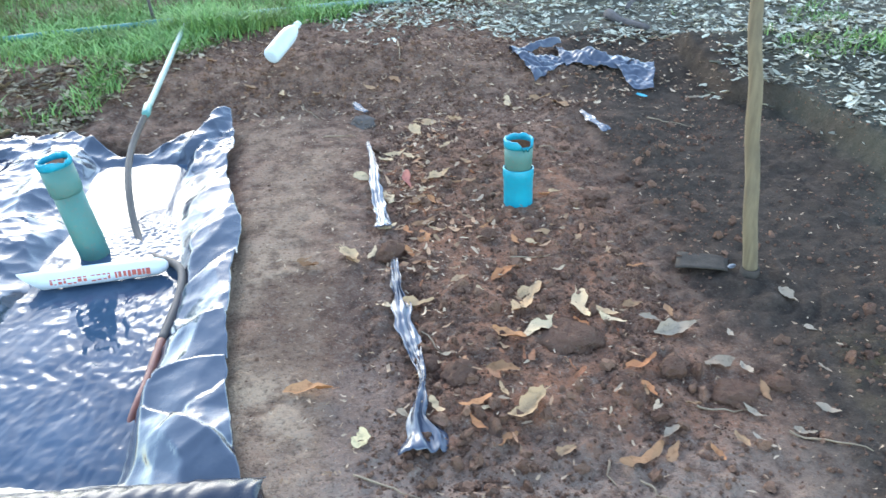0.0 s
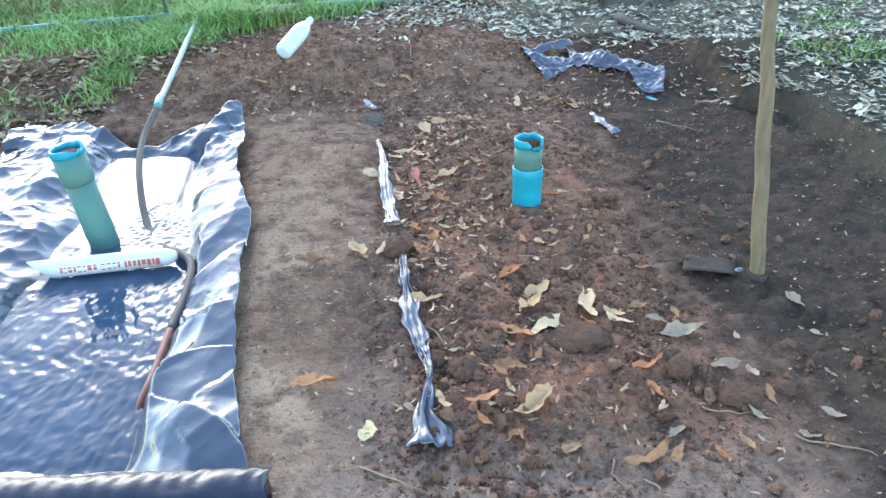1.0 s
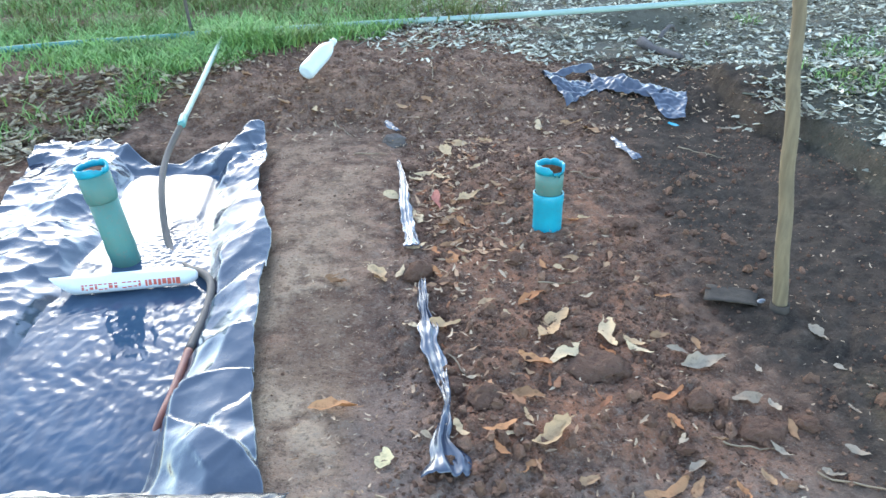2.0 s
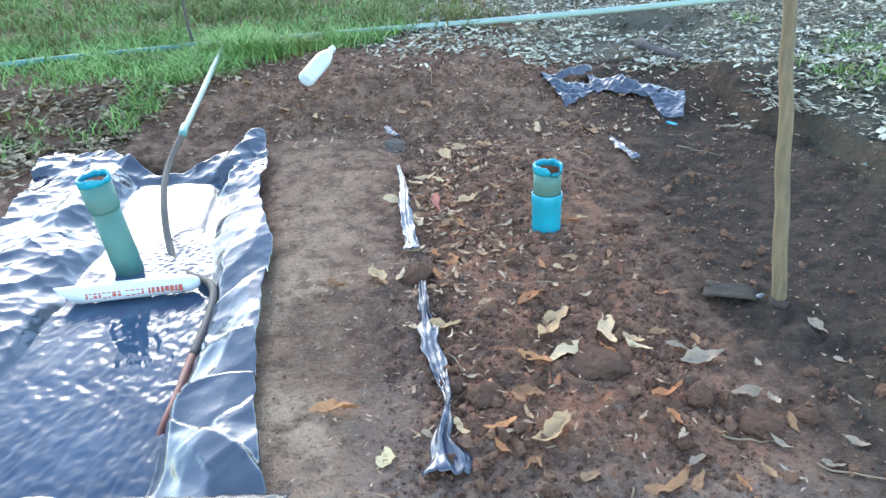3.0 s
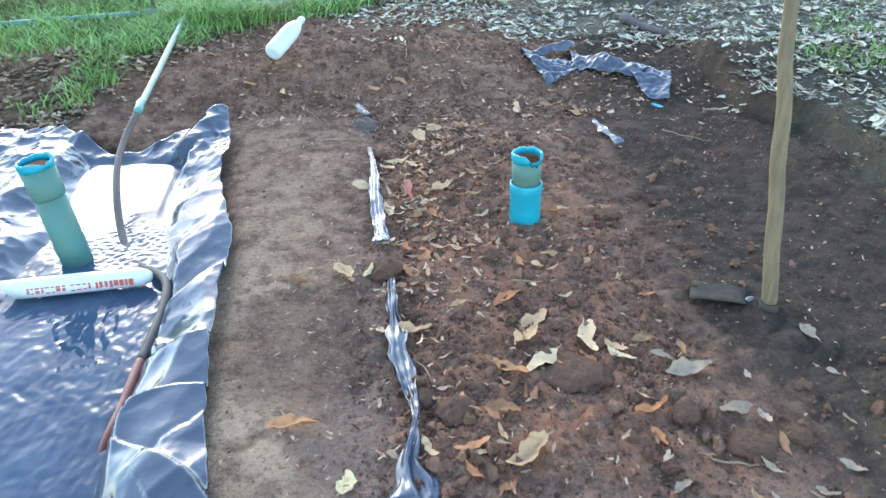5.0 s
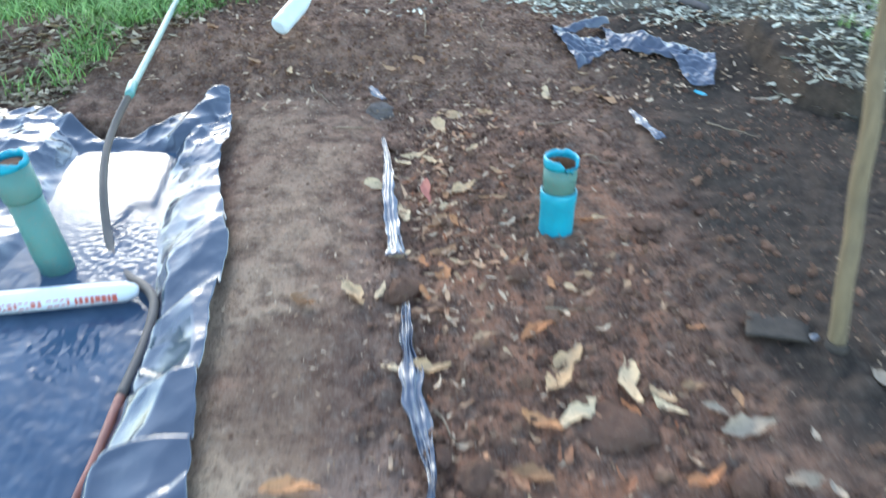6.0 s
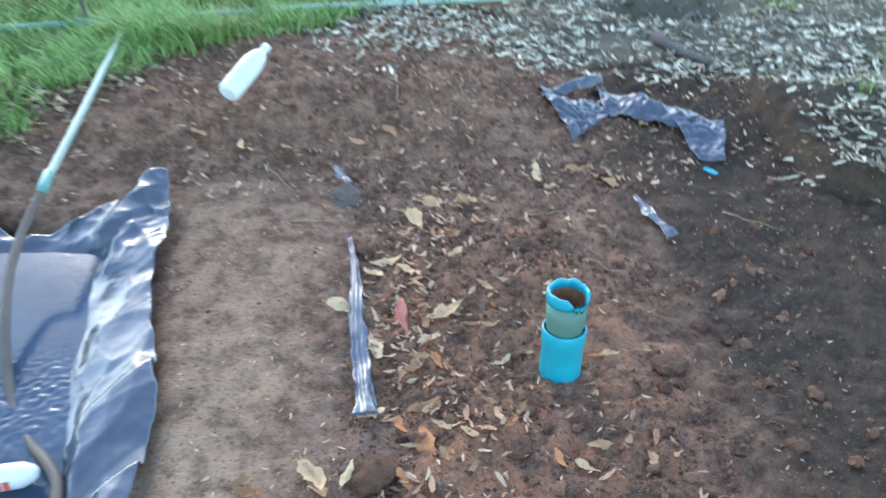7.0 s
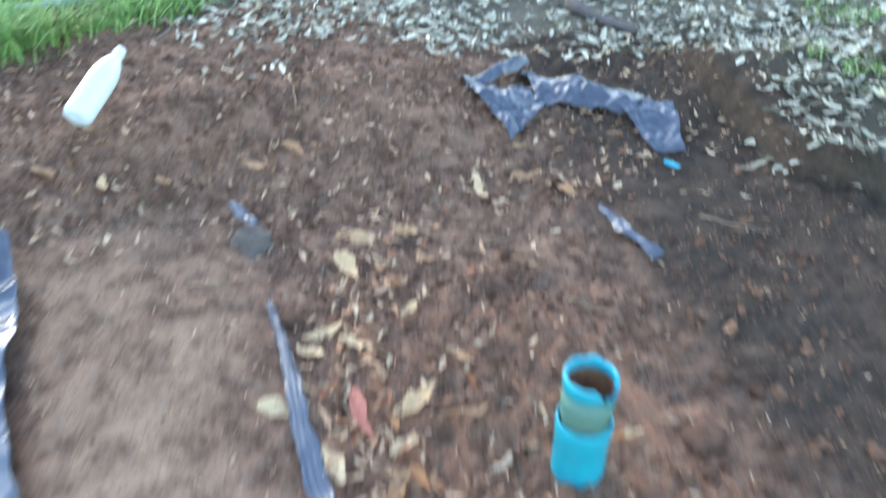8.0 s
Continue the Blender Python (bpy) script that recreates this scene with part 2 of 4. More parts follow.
YELLOW_LEAF = leaf_material("yellow_leaf", (0.80, 0.60, 0.33), (0.72, 0.52, 0.27))
RED_LEAF = leaf_material("red_leaf", (0.55, 0.21, 0.16), (0.50, 0.19, 0.14))
WARM_LITTER = leaf_material("warm_litter_leaf", (0.66, 0.50, 0.33), (0.11, 0.075, 0.045), True)
LITTER = leaf_material("litter_leaf", (0.88, 0.79, 0.60), (0.11, 0.095, 0.065), True)
FRAGMENT = leaf_material("fragment_leaf", (0.70, 0.49, 0.325), (0.36, 0.21, 0.12), True)
BED_LITTER = leaf_material("bed_litter_leaf", (0.62, 0.36, 0.21), (0.30, 0.11, 0.055), True)
GREEN_GRASS = grass_material("green_grass", (0.37, 0.54, 0.17), (0.13, 0.25, 0.075))
DRY_GRASS = grass_material("dry_grass", (0.24, 0.24, 0.09), (0.12, 0.15, 0.05))


# ---- builders ----
def smooth(v, lo, hi):
    t = np.clip((v - lo) / (hi - lo), 0.0, 1.0)
    return t * t * (3 - 2 * t)


def from_lists(name, verts, faces, material, shade=True):
    me = bpy.data.meshes.new(name)
    me.from_pydata(verts, [], faces)
    me.materials.append(material)
    if shade:
        me.polygons.foreach_set("use_smooth", [True] * len(me.polygons))
    me.update()
    return me


def part(name, bm, material, parent=None, label="", shade=True):
    me = bpy.data.meshes.new(name)
    bmesh.ops.recalc_face_normals(bm, faces=bm.faces)
    bm.to_mesh(me)
    bm.free()
    me.materials.append(material)
    if shade:
        me.polygons.foreach_set("use_smooth", [True] * len(me.polygons))
    ob = new(name, me)
    ob.parent = parent
    return tagged(ob, label)


def empty(name, m):
    ob = new(name)
    ob.empty_display_size = 0.05
    ob.matrix_world = m
    return ob


def spline(points, steps):
    """Catmull-Rom through the points."""
    p = [Vector(q) for q in points]
    p = [2 * p[0] - p[1], *p, 2 * p[-1] - p[-2]]
    out = []
    for i in range(1, len(p) - 2):
        for s in range(steps):
            t = s / steps
            out.append(0.5 * ((2 * p[i]) + (p[i + 1] - p[i - 1]) * t + (2 * p[i - 1] - 5 * p[i] + 4 * p[i + 1] - p[i + 2]) * t * t
                              + (3 * p[i] - p[i - 1] - 3 * p[i + 1] + p[i + 2]) * t ** 3))
    out.append(p[-2])
    return out


def tube(points, radius, sides=12, wobble=0.0):
    """A capped tube along the points; radius a number or one per point."""
    bm = bmesh.new()
    rings, n = [], len(points)
    for i, p in enumerate(points):
        way = (Vector(points[min(i + 1, n - 1)]) - Vector(points[max(i - 1, 0)])).normalized()
        side = way.cross(Vector((0.13, 0.21, 0.97)) if abs(way.z) < 0.9 else Vector((1, 0, 0))).normalized()
        up = side.cross(way)
        r = radius[i] if hasattr(radius, "__len__") else radius
        r *= 1 + wobble * noise.noise(Vector(p) * 23)
        rings.append([bm.verts.new(Vector(p) + r * (math.cos(a) * side + math.sin(a) * up)) for a in [2 * math.pi * k / sides for k in range(sides)]])
    for a, b in zip(rings, rings[1:]):
        for k in range(sides):
            bm.faces.new((a[k], a[(k + 1) % sides], b[(k + 1) % sides], b[k]))
    bm.faces.new(rings[0])
    bm.faces.new(rings[-1])
    return bm


def lathe(profile, sides=40, closed=True, shape=None):
    """Turns (radius, height) pairs about z. shape(angle, index, radius, height) may move points."""
    bm = bmesh.new()
    rings = []
    for i, (r, h) in enumerate(profile):
        ring = []
        for k in range(sides):
            a = 2 * math.pi * k / sides
            rr, hh = shape(a, i, r, h) if shape else (r, h)
            ring.append(bm.verts.new((rr * math.cos(a), rr * math.sin(a), hh)))
        rings.append(ring)
    pairs = list(zip(rings, rings[1:])) + ([(rings[-1], rings[0])] if closed else [])
    for a, b in pairs:
        for k in range(sides):
            bm.faces.new((a[k], a[(k + 1) % sides], b[(k + 1) % sides], b[k]))
    return bm


@functools.lru_cache(maxsize=None)
def crease_seed(i, j, size):
    r = random.Random(i * 7349 + j * 1913 + int(size * 1e4))
    return (i + r.random()) * size, (j + r.random()) * size, r.uniform(-0.25, 0.25), r.uniform(-0.25, 0.25), r.uniform(-0.10, 0.10) * size


def facets(x, y, size):
    """Nearly flat facets about size metres wide, each with a tilt of its own, meeting in sharp ridges."""
    i, j = math.floor(x / size), math.floor(y / size)
    best = 1e9
    for a in (-1, 0, 1):
        for b in (-1, 0, 1):
            cx, cy, tx, ty, h = crease_seed(i + a, j + b, size)
            dx, dy = x - cx, y - cy
            best = min(best, h + tx * dx + ty * dy + 0.22 / size * (dx * dx + dy * dy))
    return best


def crumple(x, y, size):
    """Crumpled film: broad facets with smaller ones on them."""
    wx, wy = 0.8 * x - 0.6 * y, 0.42 * x + 0.56 * y
    wx += 0.12 * size * noise.noise(Vector((x, y, 1)) * (1.2 / size))
    return facets(wx, wy, size) + 0.65 * facets(wy * 1.3 + 5, wx + 3, size * 0.42)


# ---- the ground ----
def edge_right(y):
    return np.interp(y, [1.30, 1.73, 2.23, 2.73, 3.05, 3.37, 3.48, 3.87], [-0.27, -0.38, -0.455, -0.49, -0.59, -0.66, -0.635, -0.71])


def edge_left(y):
    return np.interp(y, [1.3, 2.5, 3.0, 3.39, 3.68], [-1.62, -1.64, -1.67, -1.735, -1.78])


def edge_top(x):
    return np.interp(x, [-1.82, -1.77, -1.5, -1.36, -1.2, -1.1, -1.0, -0.9, -0.8, -0.72], [3.72, 3.785, 3.79, 3.68, 3.56, 3.585, 3.65, 3.72, 3.79, 3.84])


def pit_depth(x, y):
    """Metres inside the pit's water line (negative outside)."""
    right = np.interp(y, [1.5, 2.2, 2.55, 2.96, 3.4], [-0.63, -0.66, -0.69, -0.79, -0.86])
    left = np.interp(y, [1.5, 2.2, 2.65, 2.8, 3.5], [-1.22, -1.22, -1.225, -1.20, -1.27])
    return np.minimum(np.minimum(x - left, right - x), np.minimum(y - 1.48, 3.5 - y))


def ledge_line(y):
    return np.interp(y, [1.0, 2.8, 3.3, 3.62, 3.8, 4.4, 5.5], [2.5, 2.10, 2.04, 2.0, 1.78, 1.74, 1.9])


def ground_base(x, y):
    z = 0.17 * smooth(y, 3.85, 4.5) * (1 - 0.62 * smooth(x, 0.35, 1.1))
    z = z + 0.09 * smooth(y + 0.35 * x, 3.0, 3.5) * smooth(-x, 1.72, 1.95) * (1 - smooth(y, 4.0, 4.6))
    z = z + 0.13 * smooth(x - ledge_line(y), -0.015, 0.045) * smooth(4.9 - y, 0.0, 0.6)
    z = z + 0.05 * smooth(x, 1.9, 4.0)
    z = z - 0.30 * smooth(0.42 - np.hypot((x - 1.8) / 1.25, y - 6.0), 0.0, 0.25)
    z = z + 0.02 * smooth(x, 0.1, 0.22) * smooth(1.05 - x, 0, 0.3) * smooth(y, 1.4, 1.6) * smooth(3.9 - y, 0, 0.5)
    sheet = smooth(pit_depth(x, y), -0.28, -0.18) * smooth(3.72 - y, 0, 0.06)
    z = z - 0.03 * sheet
    return z - 0.75 * smooth(pit_depth(x, y) + 0.06 * smooth(-x, 1.1, 1.25), -0.16, 0.02)


def ground_z(x, y):
    p = Vector((x, y, 0))
    z = float(ground_base(np.float64(x), np.float64(y)))
    rough = 1.0 - 0.75 * float(smooth(np.float64(-x), 0.0, 0.12)) * float(smooth(np.float64(3.9 - y), 0, 0.4))
    z += 0.022 * noise.noise(p * 2.3) * (0.4 + 0.6 * rough)
    lumpy = 0.35 + 0.65 * max(0.0, min(1.0, 0.5 + 1.6 * noise.noise(p * 1.7 + Vector((3, 1, 8)))))
    z += rough * (0.017 * noise.noise(p * 7.0) + lumpy * (0.034 * abs(noise.noise(p * 12.0)) + 0.022 * abs(noise.noise(p * 25.0)) - 0.012) + 0.006 * noise.noise(p * 41.0))
    z += 0.003 * noise.noise(p * 30.0)
    return z


def axis(lo, hi, fine_lo, fine_hi, fine, grow):
    mids = list(np.arange(fine_lo, fine_hi + 1e-6, fine))
    for sign, end in ((-1, lo), (1, hi)):
        gap, at, extra = fine, mids[0] if sign < 0 else mids[-1], []
        while abs(end - at) > gap:
            gap *= grow
            at += sign * gap
            extra.append(at)
        mids = extra[::-1] + mids if sign < 0 else mids + extra
    return mids


def build_ground():
    xs, ys = axis(-300, 300, -2.4, 2.9, 0.016, 1.12), axis(-300, 300, 1.1, 5.6, 0.016, 1.12)
    verts = [(x, y, ground_z(x, y)) for y in ys for x in xs]
    w = len(xs)
    faces = [(j * w + i, j * w + i + 1, (j + 1) * w + i + 1, (j + 1) * w + i) for j in range(len(ys) - 1) for i in range(w - 1)]
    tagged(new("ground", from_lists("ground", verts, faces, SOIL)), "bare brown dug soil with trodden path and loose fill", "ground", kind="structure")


build_ground()


# ---- the lined pit ----
LAPS = [(2.06, 0.30, 0.26, 0.045), (1.815, 0.05, 0.20, 0.04), (1.60, -0.75, 0.16, 0.03), (2.42, 0.9, 0.30, 0.035), (2.86, 1.3, 0.34, 0.04), (3.2, 0.7, 0.25, 0.03)]


def liner_z(x, y):
    d = float(pit_depth(np.float64(x), np.float64(y)))
    s = lambda v, lo, hi: float(smooth(np.float64(v), lo, hi))
    left, far, right = s(-x, 1.12, 1.3), s(y, 3.3, 3.48), s(x, -0.8, -0.66)
    p = Vector((x, y, 3.1))
    d += 0.022 * noise.noise(p * 4) + 0.008 * noise.noise(p * 13)
    z = -0.052 + 0.058 * s(-d, -0.01, 0.22) - 0.42 * s(d, 0.0, 0.3)
    out = s(-d, -0.015, 0.05)
    loose = max(left, far)
    z += out * (crumple(x, y, 0.135) + 0.022) * (0.3 + 0.7 * loose + 0.4 * far)
    # overlapping cross folds along the path side, running out to the edge
    for at, slant, span, tall in LAPS:
        back = at + slant * (x + 0.5) + 0.03 * noise.noise(p * 6) - y
        if -0.02 < back < span:
            z += out * right * (1 - far) * tall * (1 - back / span if back > 0 else 1 + back / 0.02)
    z += out * right * (1 - far) * (0.75 * crumple(x + 3, y * 0.6, 0.26) + 0.005)
    # long ridge where the far side gathers, and the corner turned up
    z += out * 0.03 * s(0.09 - abs(x + 0.83 - 0.25 * (y - 3.5)), 0.0, 0.09) * s(y, 3.2, 3.4)
    z += 0.03 * s(y, 3.66, 3.74) * s(x, -0.84, -0.78)
    return z


def build_liner():
    sheet = empty("plastic_sheet", pose(-1.05, 2.5, 0.0))
    nu, nv = 190, 340
    verts = []
    for j in range(nv + 1):
        for i in range(nu + 1):
            u, v = i / nu, j / nv
            y = 1.33 + v * 2.45
            x = float(edge_left(y)) * (1 - u) + float(edge_right(y)) * u
            top = float(edge_top(x))
            y = 1.33 + v * (top - 1.33)
            x = float(edge_left(y)) * (1 - u) + float(edge_right(y)) * u
            x += 0.012 * noise.noise(Vector((0, y * 7, 5))) * u + 0.006 * noise.noise(Vector((0, y * 19, 5))) * u
            verts.append((x + 1.05, y - 2.5, max(liner_z(x, y), ground_z(x, y) + 0.006)))
    w = nu + 1
    faces = [(j * w + i, j * w + i + 1, (j + 1) * w + i + 1, (j + 1) * w + i) for j in range(nv) for i in range(nu)]
    film = new("film", from_lists("film", verts, faces, LINER))
    film.parent = sheet
    thick = film.modifiers.new("thickness", "SOLIDIFY")
    thick.thickness, thick.offset = 0.0015, -1
    # rolled near edge, twisted into diagonal ridges
    bm = bmesh.new()
    rings, n = [], 190
    for i in range(n + 1):
        x = -1.62 + 1.385 * i / n
        ring = []
        for k in range(22):
            a = 2 * math.pi * k / 22
            p = Vector((x, 0, 0))
            ridge = 0.0012 * math.sin(a * 2.0 + x * 130 + 5 * noise.noise(p * 9)) + 0.005 * noise.noise(Vector((x * 14, math.cos(a) * 2, math.sin(a) * 2)))
            flare = 1 + 0.1 * noise.noise(p * 4)
            ring.append(bm.verts.new((x + 1.05 + 0.01 * math.sin(a * 3), 1.315 - 2.5 + (0.062 * flare + ridge) * math.cos(a), 0.035 + (0.028 + ridge) * math.sin(a))))
        rings.append(ring)
    for a, b in zip(rings, rings[1:]):
        for k in range(22):
            bm.faces.new((a[k], a[(k + 1) % 22], b[(k + 1) % 22], b[k]))
    bm.faces.new(rings[0])
    bm.faces.new(rings[-1])
    part("rolled_edge", bm, SHADED_ROLL_FILM, sheet, "tightly rolled edge, shade put into its film colour")
    tagged(sheet, "glossy black plastic sheet lining a water-filled pit, crumpled rim", "plastic sheet")


build_liner()


def build_water():
    verts, faces = [], []
    nx, ny = 150, 330
    for j in range(ny + 1):
        for i in range(nx + 1):
            x, y = -1.46 + 0.91 * i / nx, 1.40 + 2.19 * j / ny
            p = Vector((x, y, 0))
            calm = float(smooth(np.float64(y + 0.1 * noise.noise(p * 4)), 2.45, 2.85))
            drift = Vector((noise.noise(p * 3), noise.noise(p * 3 + Vector((5, 5, 5))), 0)) * 0.06
            q = p + drift
            z = (1 - 0.92 * calm) * (0.0013 * noise.noise(Vector((q.x * 14 + q.y * 4, q.y * 8, 0))) + 0.0024 * noise.noise(Vector((q.x * 30 + q.y * 7, q.y * 15, 2))) + 0.0014 * noise.noise(Vector((q.x * 64, q.y * 34, 4))))
            r = math.hypot(x + 0.88, y - 2.78)
            z += (0.0035 * noise.noise(Vector((q.x * 45, q.y * 75, 6))) + 0.0012 * noise.noise(Vector((q.x * 90, q.y * 130, 1)))) * math.exp(-(r / 0.16) ** 2)
            verts.append((x, y, -0.05 + z))
    w = nx + 1
    faces = [(j * w + i, j * w + i + 1, (j + 1) * w + i + 1, (j + 1) * w + i) for j in range(ny) for i in range(nx)]
    tagged(new("water", from_lists("water", verts, faces, WATER)), "rippled water reflecting the sky in the lined pit", "water", kind="structure")


build_water()


# ---- pipes ----
def chipped(rim_index, notch_at, deep):
    def shape(a, i, r, h):
        d = abs((a - notch_at + math.pi) % (2 * math.pi) - math.pi)
        if i in rim_index:
            h -= deep * max(0.0, 1 - (d / 0.75) ** 2) * (0.75 + 0.5 * noise.noise(Vector((a * 6, 0, 1))))
            h += 0.006 * noise.noise(Vector((math.cos(a) * 3, math.sin(a) * 3, 7))) + 0.003 * noise.noise(Vector((math.cos(a) * 9, math.sin(a) * 9, 3)))
        return r, h
    return shape


def wall_profile(outer, thick):
    return [*outer, *[(r - thick, h) for r, h in reversed(outer)]]


def build_right_pipe():
    m = pose(0.578, 2.79, 0.0, -3, 0, 0)
    pipe = empty("standing_pipe", m)
    part("sleeve", lathe(wall_profile([(0.0555, -0.12), (0.0565, 0.0), (0.057, 0.115), (0.0595, 0.125), (0.0600, 0.157), (0.0585, 0.160)], 0.005)), CYAN, pipe, "bright cyan pvc sleeve")
    part("inner_pipe", lathe(wall_profile([(0.0495, 0.05), (0.0495, 0.166), (0.0520, 0.172), (0.0535, 0.20), (0.0545, 0.245)], 0.006)), TEAL, pipe, "dusty grey-green pvc")
    part("rim", lathe([(0.0548, 0.243), (0.0568, 0.256), (0.0572, 0.272), (0.0550, 0.277), (0.0485, 0.276), (0.0470, 0.268), (0.0472, 0.243)], 56, True, chipped((2, 3, 4, 5), -1.05, 0.042)), CYAN, pipe, "chipped cyan rim with a notch")
    bm = lathe([(0.0476, 0.255), (0.0462, 0.25), (0.0460, 0.18), (0.03, 0.172), (0.012, 0.176), (0.001, 0.174)], 28, False)
    part("earth_fill", bm, RED_EARTH, pipe, "red-brown earth inside")
    tagged(pipe, "cyan pvc pipe standing in loose soil, broken rim", "pipe", "standing pipes")


def build_left_pipe():
    m = pose(-1.052, 2.68, 0.0, -2, -9, 0)
    pipe = empty("standing_pipe", m)
    part("shaft", lathe(wall_profile([(0.0525, -0.40), (0.0525, -0.02), (0.0545, 0.0), (0.0545, 0.03), (0.053, 0.05), (0.0528, 0.22)], 0.006)), TEAL, pipe, "dusty teal pvc shaft standing in water")
    part("coupling", lathe(wall_profile([(0.0535, 0.205), (0.0570, 0.212), (0.0585, 0.23), (0.0590, 0.315)], 0.006)), TEAL, pipe, "dusty teal coupling")
    part("rim", lathe([(0.0592, 0.312), (0.0612, 0.322), (0.0614, 0.338), (0.0595, 0.344), (0.0525, 0.343), (0.0510, 0.336), (0.0512, 0.312)], 56, True, chipped((2, 3, 4, 5), -0.4, 0.02)), CYAN, pipe, "chipped cyan rim")
    bm = lathe([(0.0508, 0.29), (0.0508, 0.322), (0.03, 0.328), (0.012, 0.326), (0.001, 0.327)], 28, False)
    part("earth_fill", bm, CLOD, pipe, "brown earth filling the mouth")
    tagged(pipe, "dusty teal pvc pipe standing in the flooded pit", "pipe", "standing pipes")


build_right_pipe()
build_left_pipe()


def build_supply_line():
    long_pipe = empty("supply_pipe", Matrix.Identity(4))
    left = spline([(-4.2, 4.10, 0.198), (-2.4, 4.87, 0.203), (-1.40, 5.19, 0.198)], 14)
    right = spline([(-1.33, 5.19, 0.198), (-0.45, 5.42, 0.198), (0.7, 5.64, 0.203), (1.65, 5.79, 0.223), (3.4, 6.05, 0.27), (6.0, 6.4, 0.32)], 14)
    part("pipe_length", tube(left, 0.020, 14, 0.02), GREEN_PVC, long_pipe, "teal-green pvc length")
    part("pipe_length", tube(right, 0.021, 14, 0.02), PALE_PVC, long_pipe)
    part("tee", tube([(-1.44, 5.178, 0.198), (-1.42, 5.182, 0.198), (-1.30, 5.197, 0.198), (-1.04, 5.26, 0.198)], [0.021, 0.027, 0.027, 0.024], 14), GREEN_PVC, long_pipe, "teal tee joint")
    tagged(long_pipe, "long pale green pvc pipe lying over grass", "pipe")
    branch = empty("branch_pipe", Matrix.Identity(4))
    part("pipe_length", tube(spline([(-1.155, 5.12, 0.225), (-1.115, 4.65, 0.222), (-1.06, 4.09, 0.216), (-1.012, 3.53, 0.205)], 10), 0.0142, 14), DULL_PVC, branch)
    part("joint", tube([(-1.022, 3.60, 0.209), (-1.020, 3.585, 0.208), (-1.008, 3.50, 0.203), (-1.006, 3.485, 0.202)], [0.0155, 0.019, 0.019, 0.0155], 16), GREEN_PVC, branch, "teal joint collar")
    part("hose", tube(spline([(-1.010, 3.51, 0.202), (-1.041, 3.36, 0.128), (-1.030, 3.20, 0.086), (-0.997, 3.04, 0.035), (-0.944, 2.87, -0.036), (-0.88, 2.74, -0.066),
                              (-0.80, 2.63, -0.058), (-0.735, 2.555, -0.030), (-0.675, 2.47, -0.018), (-0.652, 2.38, -0.02), (-0.645, 2.24, -0.028), (-0.648, 2.06, -0.032)], 9), 0.0142, 14), HOSE, branch, "grey rubber hose dipping into water")
    part("hose_end", tube(spline([(-0.648, 2.06, -0.032), (-0.645, 1.94, -0.034), (-0.645, 1.84, -0.037), (-0.652, 1.75, -0.048), (-0.672, 1.64, -0.1)], 9), [0.0138] * 12 + [0.0128] * 25, 14), RED_HOSE, branch, "muddy red hose end sinking into water")
    tagged(branch, "pale pvc branch pipe with grey hose feeding the pit", "pipe")


build_supply_line()


def build_white_offcut():
    a, b = Vector((-1.225, 2.425, -0.030)), Vector((-0.725, 2.50, -0.030))
    way = (b - a).normalized()
    turn = math.degrees(math.atan2(way.y, way.x))
    length = (b - a).length
    piece = empty("pipe_offcut", pose(*a, 0, 0, turn))
    bm = bmesh.new()
    sides, rings = 20, []
    for x, squash in [(0, 1.0), (0.12, 1.0), (length * 0.6, 1.0), (length - 0.035, 0.9), (length - 0.01, 0.62), (length, 0.35)]:
        ring = []
        for k in range(sides):
            t = 2 * math.pi * k / sides
            cut = 0.085 * (0.5 - 0.5 * math.sin(t + 0.5)) if x == 0 else 0.0
            ring.append(bm.verts.new((x + cut, 0.036 * squash * math.cos(t), 0.018 + 0.033 * squash * math.sin(t))))
        rings.append(ring)
    for p, q in zip(rings, rings[1:]):
        for k in range(sides):
            bm.faces.new((p[k], p[(k + 1) % sides], q[(k + 1) % sides], q[k]))
    bm.faces.new(rings[0])
    bm.faces.new(rings[-1])
    part("tube", bm, WHITE_PVC, piece)
    # worn red print as plain bars
    rng = random.Random(4)
    x = 0.115
    while x < length - 0.07:
        wide, tall = rng.uniform(0.007, 0.015), rng.uniform(0.018, 0.025)
        bm = bmesh.new()
        vs = []
        for t in (2.65, 2.65 + tall / 0.033):
            for dx in (0, wide):
                vs.append(bm.verts.new((x + dx, 0.0372 * math.cos(t), 0.018 + 0.0342 * math.sin(t))))
        bm.faces.new((vs[0], vs[1], vs[3], vs[2]))
        part("print_bar", bm, RED_INK, piece, shade=False)
        x += wide + rng.uniform(0.0035, 0.006) + (0.010 if rng.random() < 0.12 else 0)
    tagged(piece, "white plastic tube offcut with faded red print, floating", "tube")


build_white_offcut()


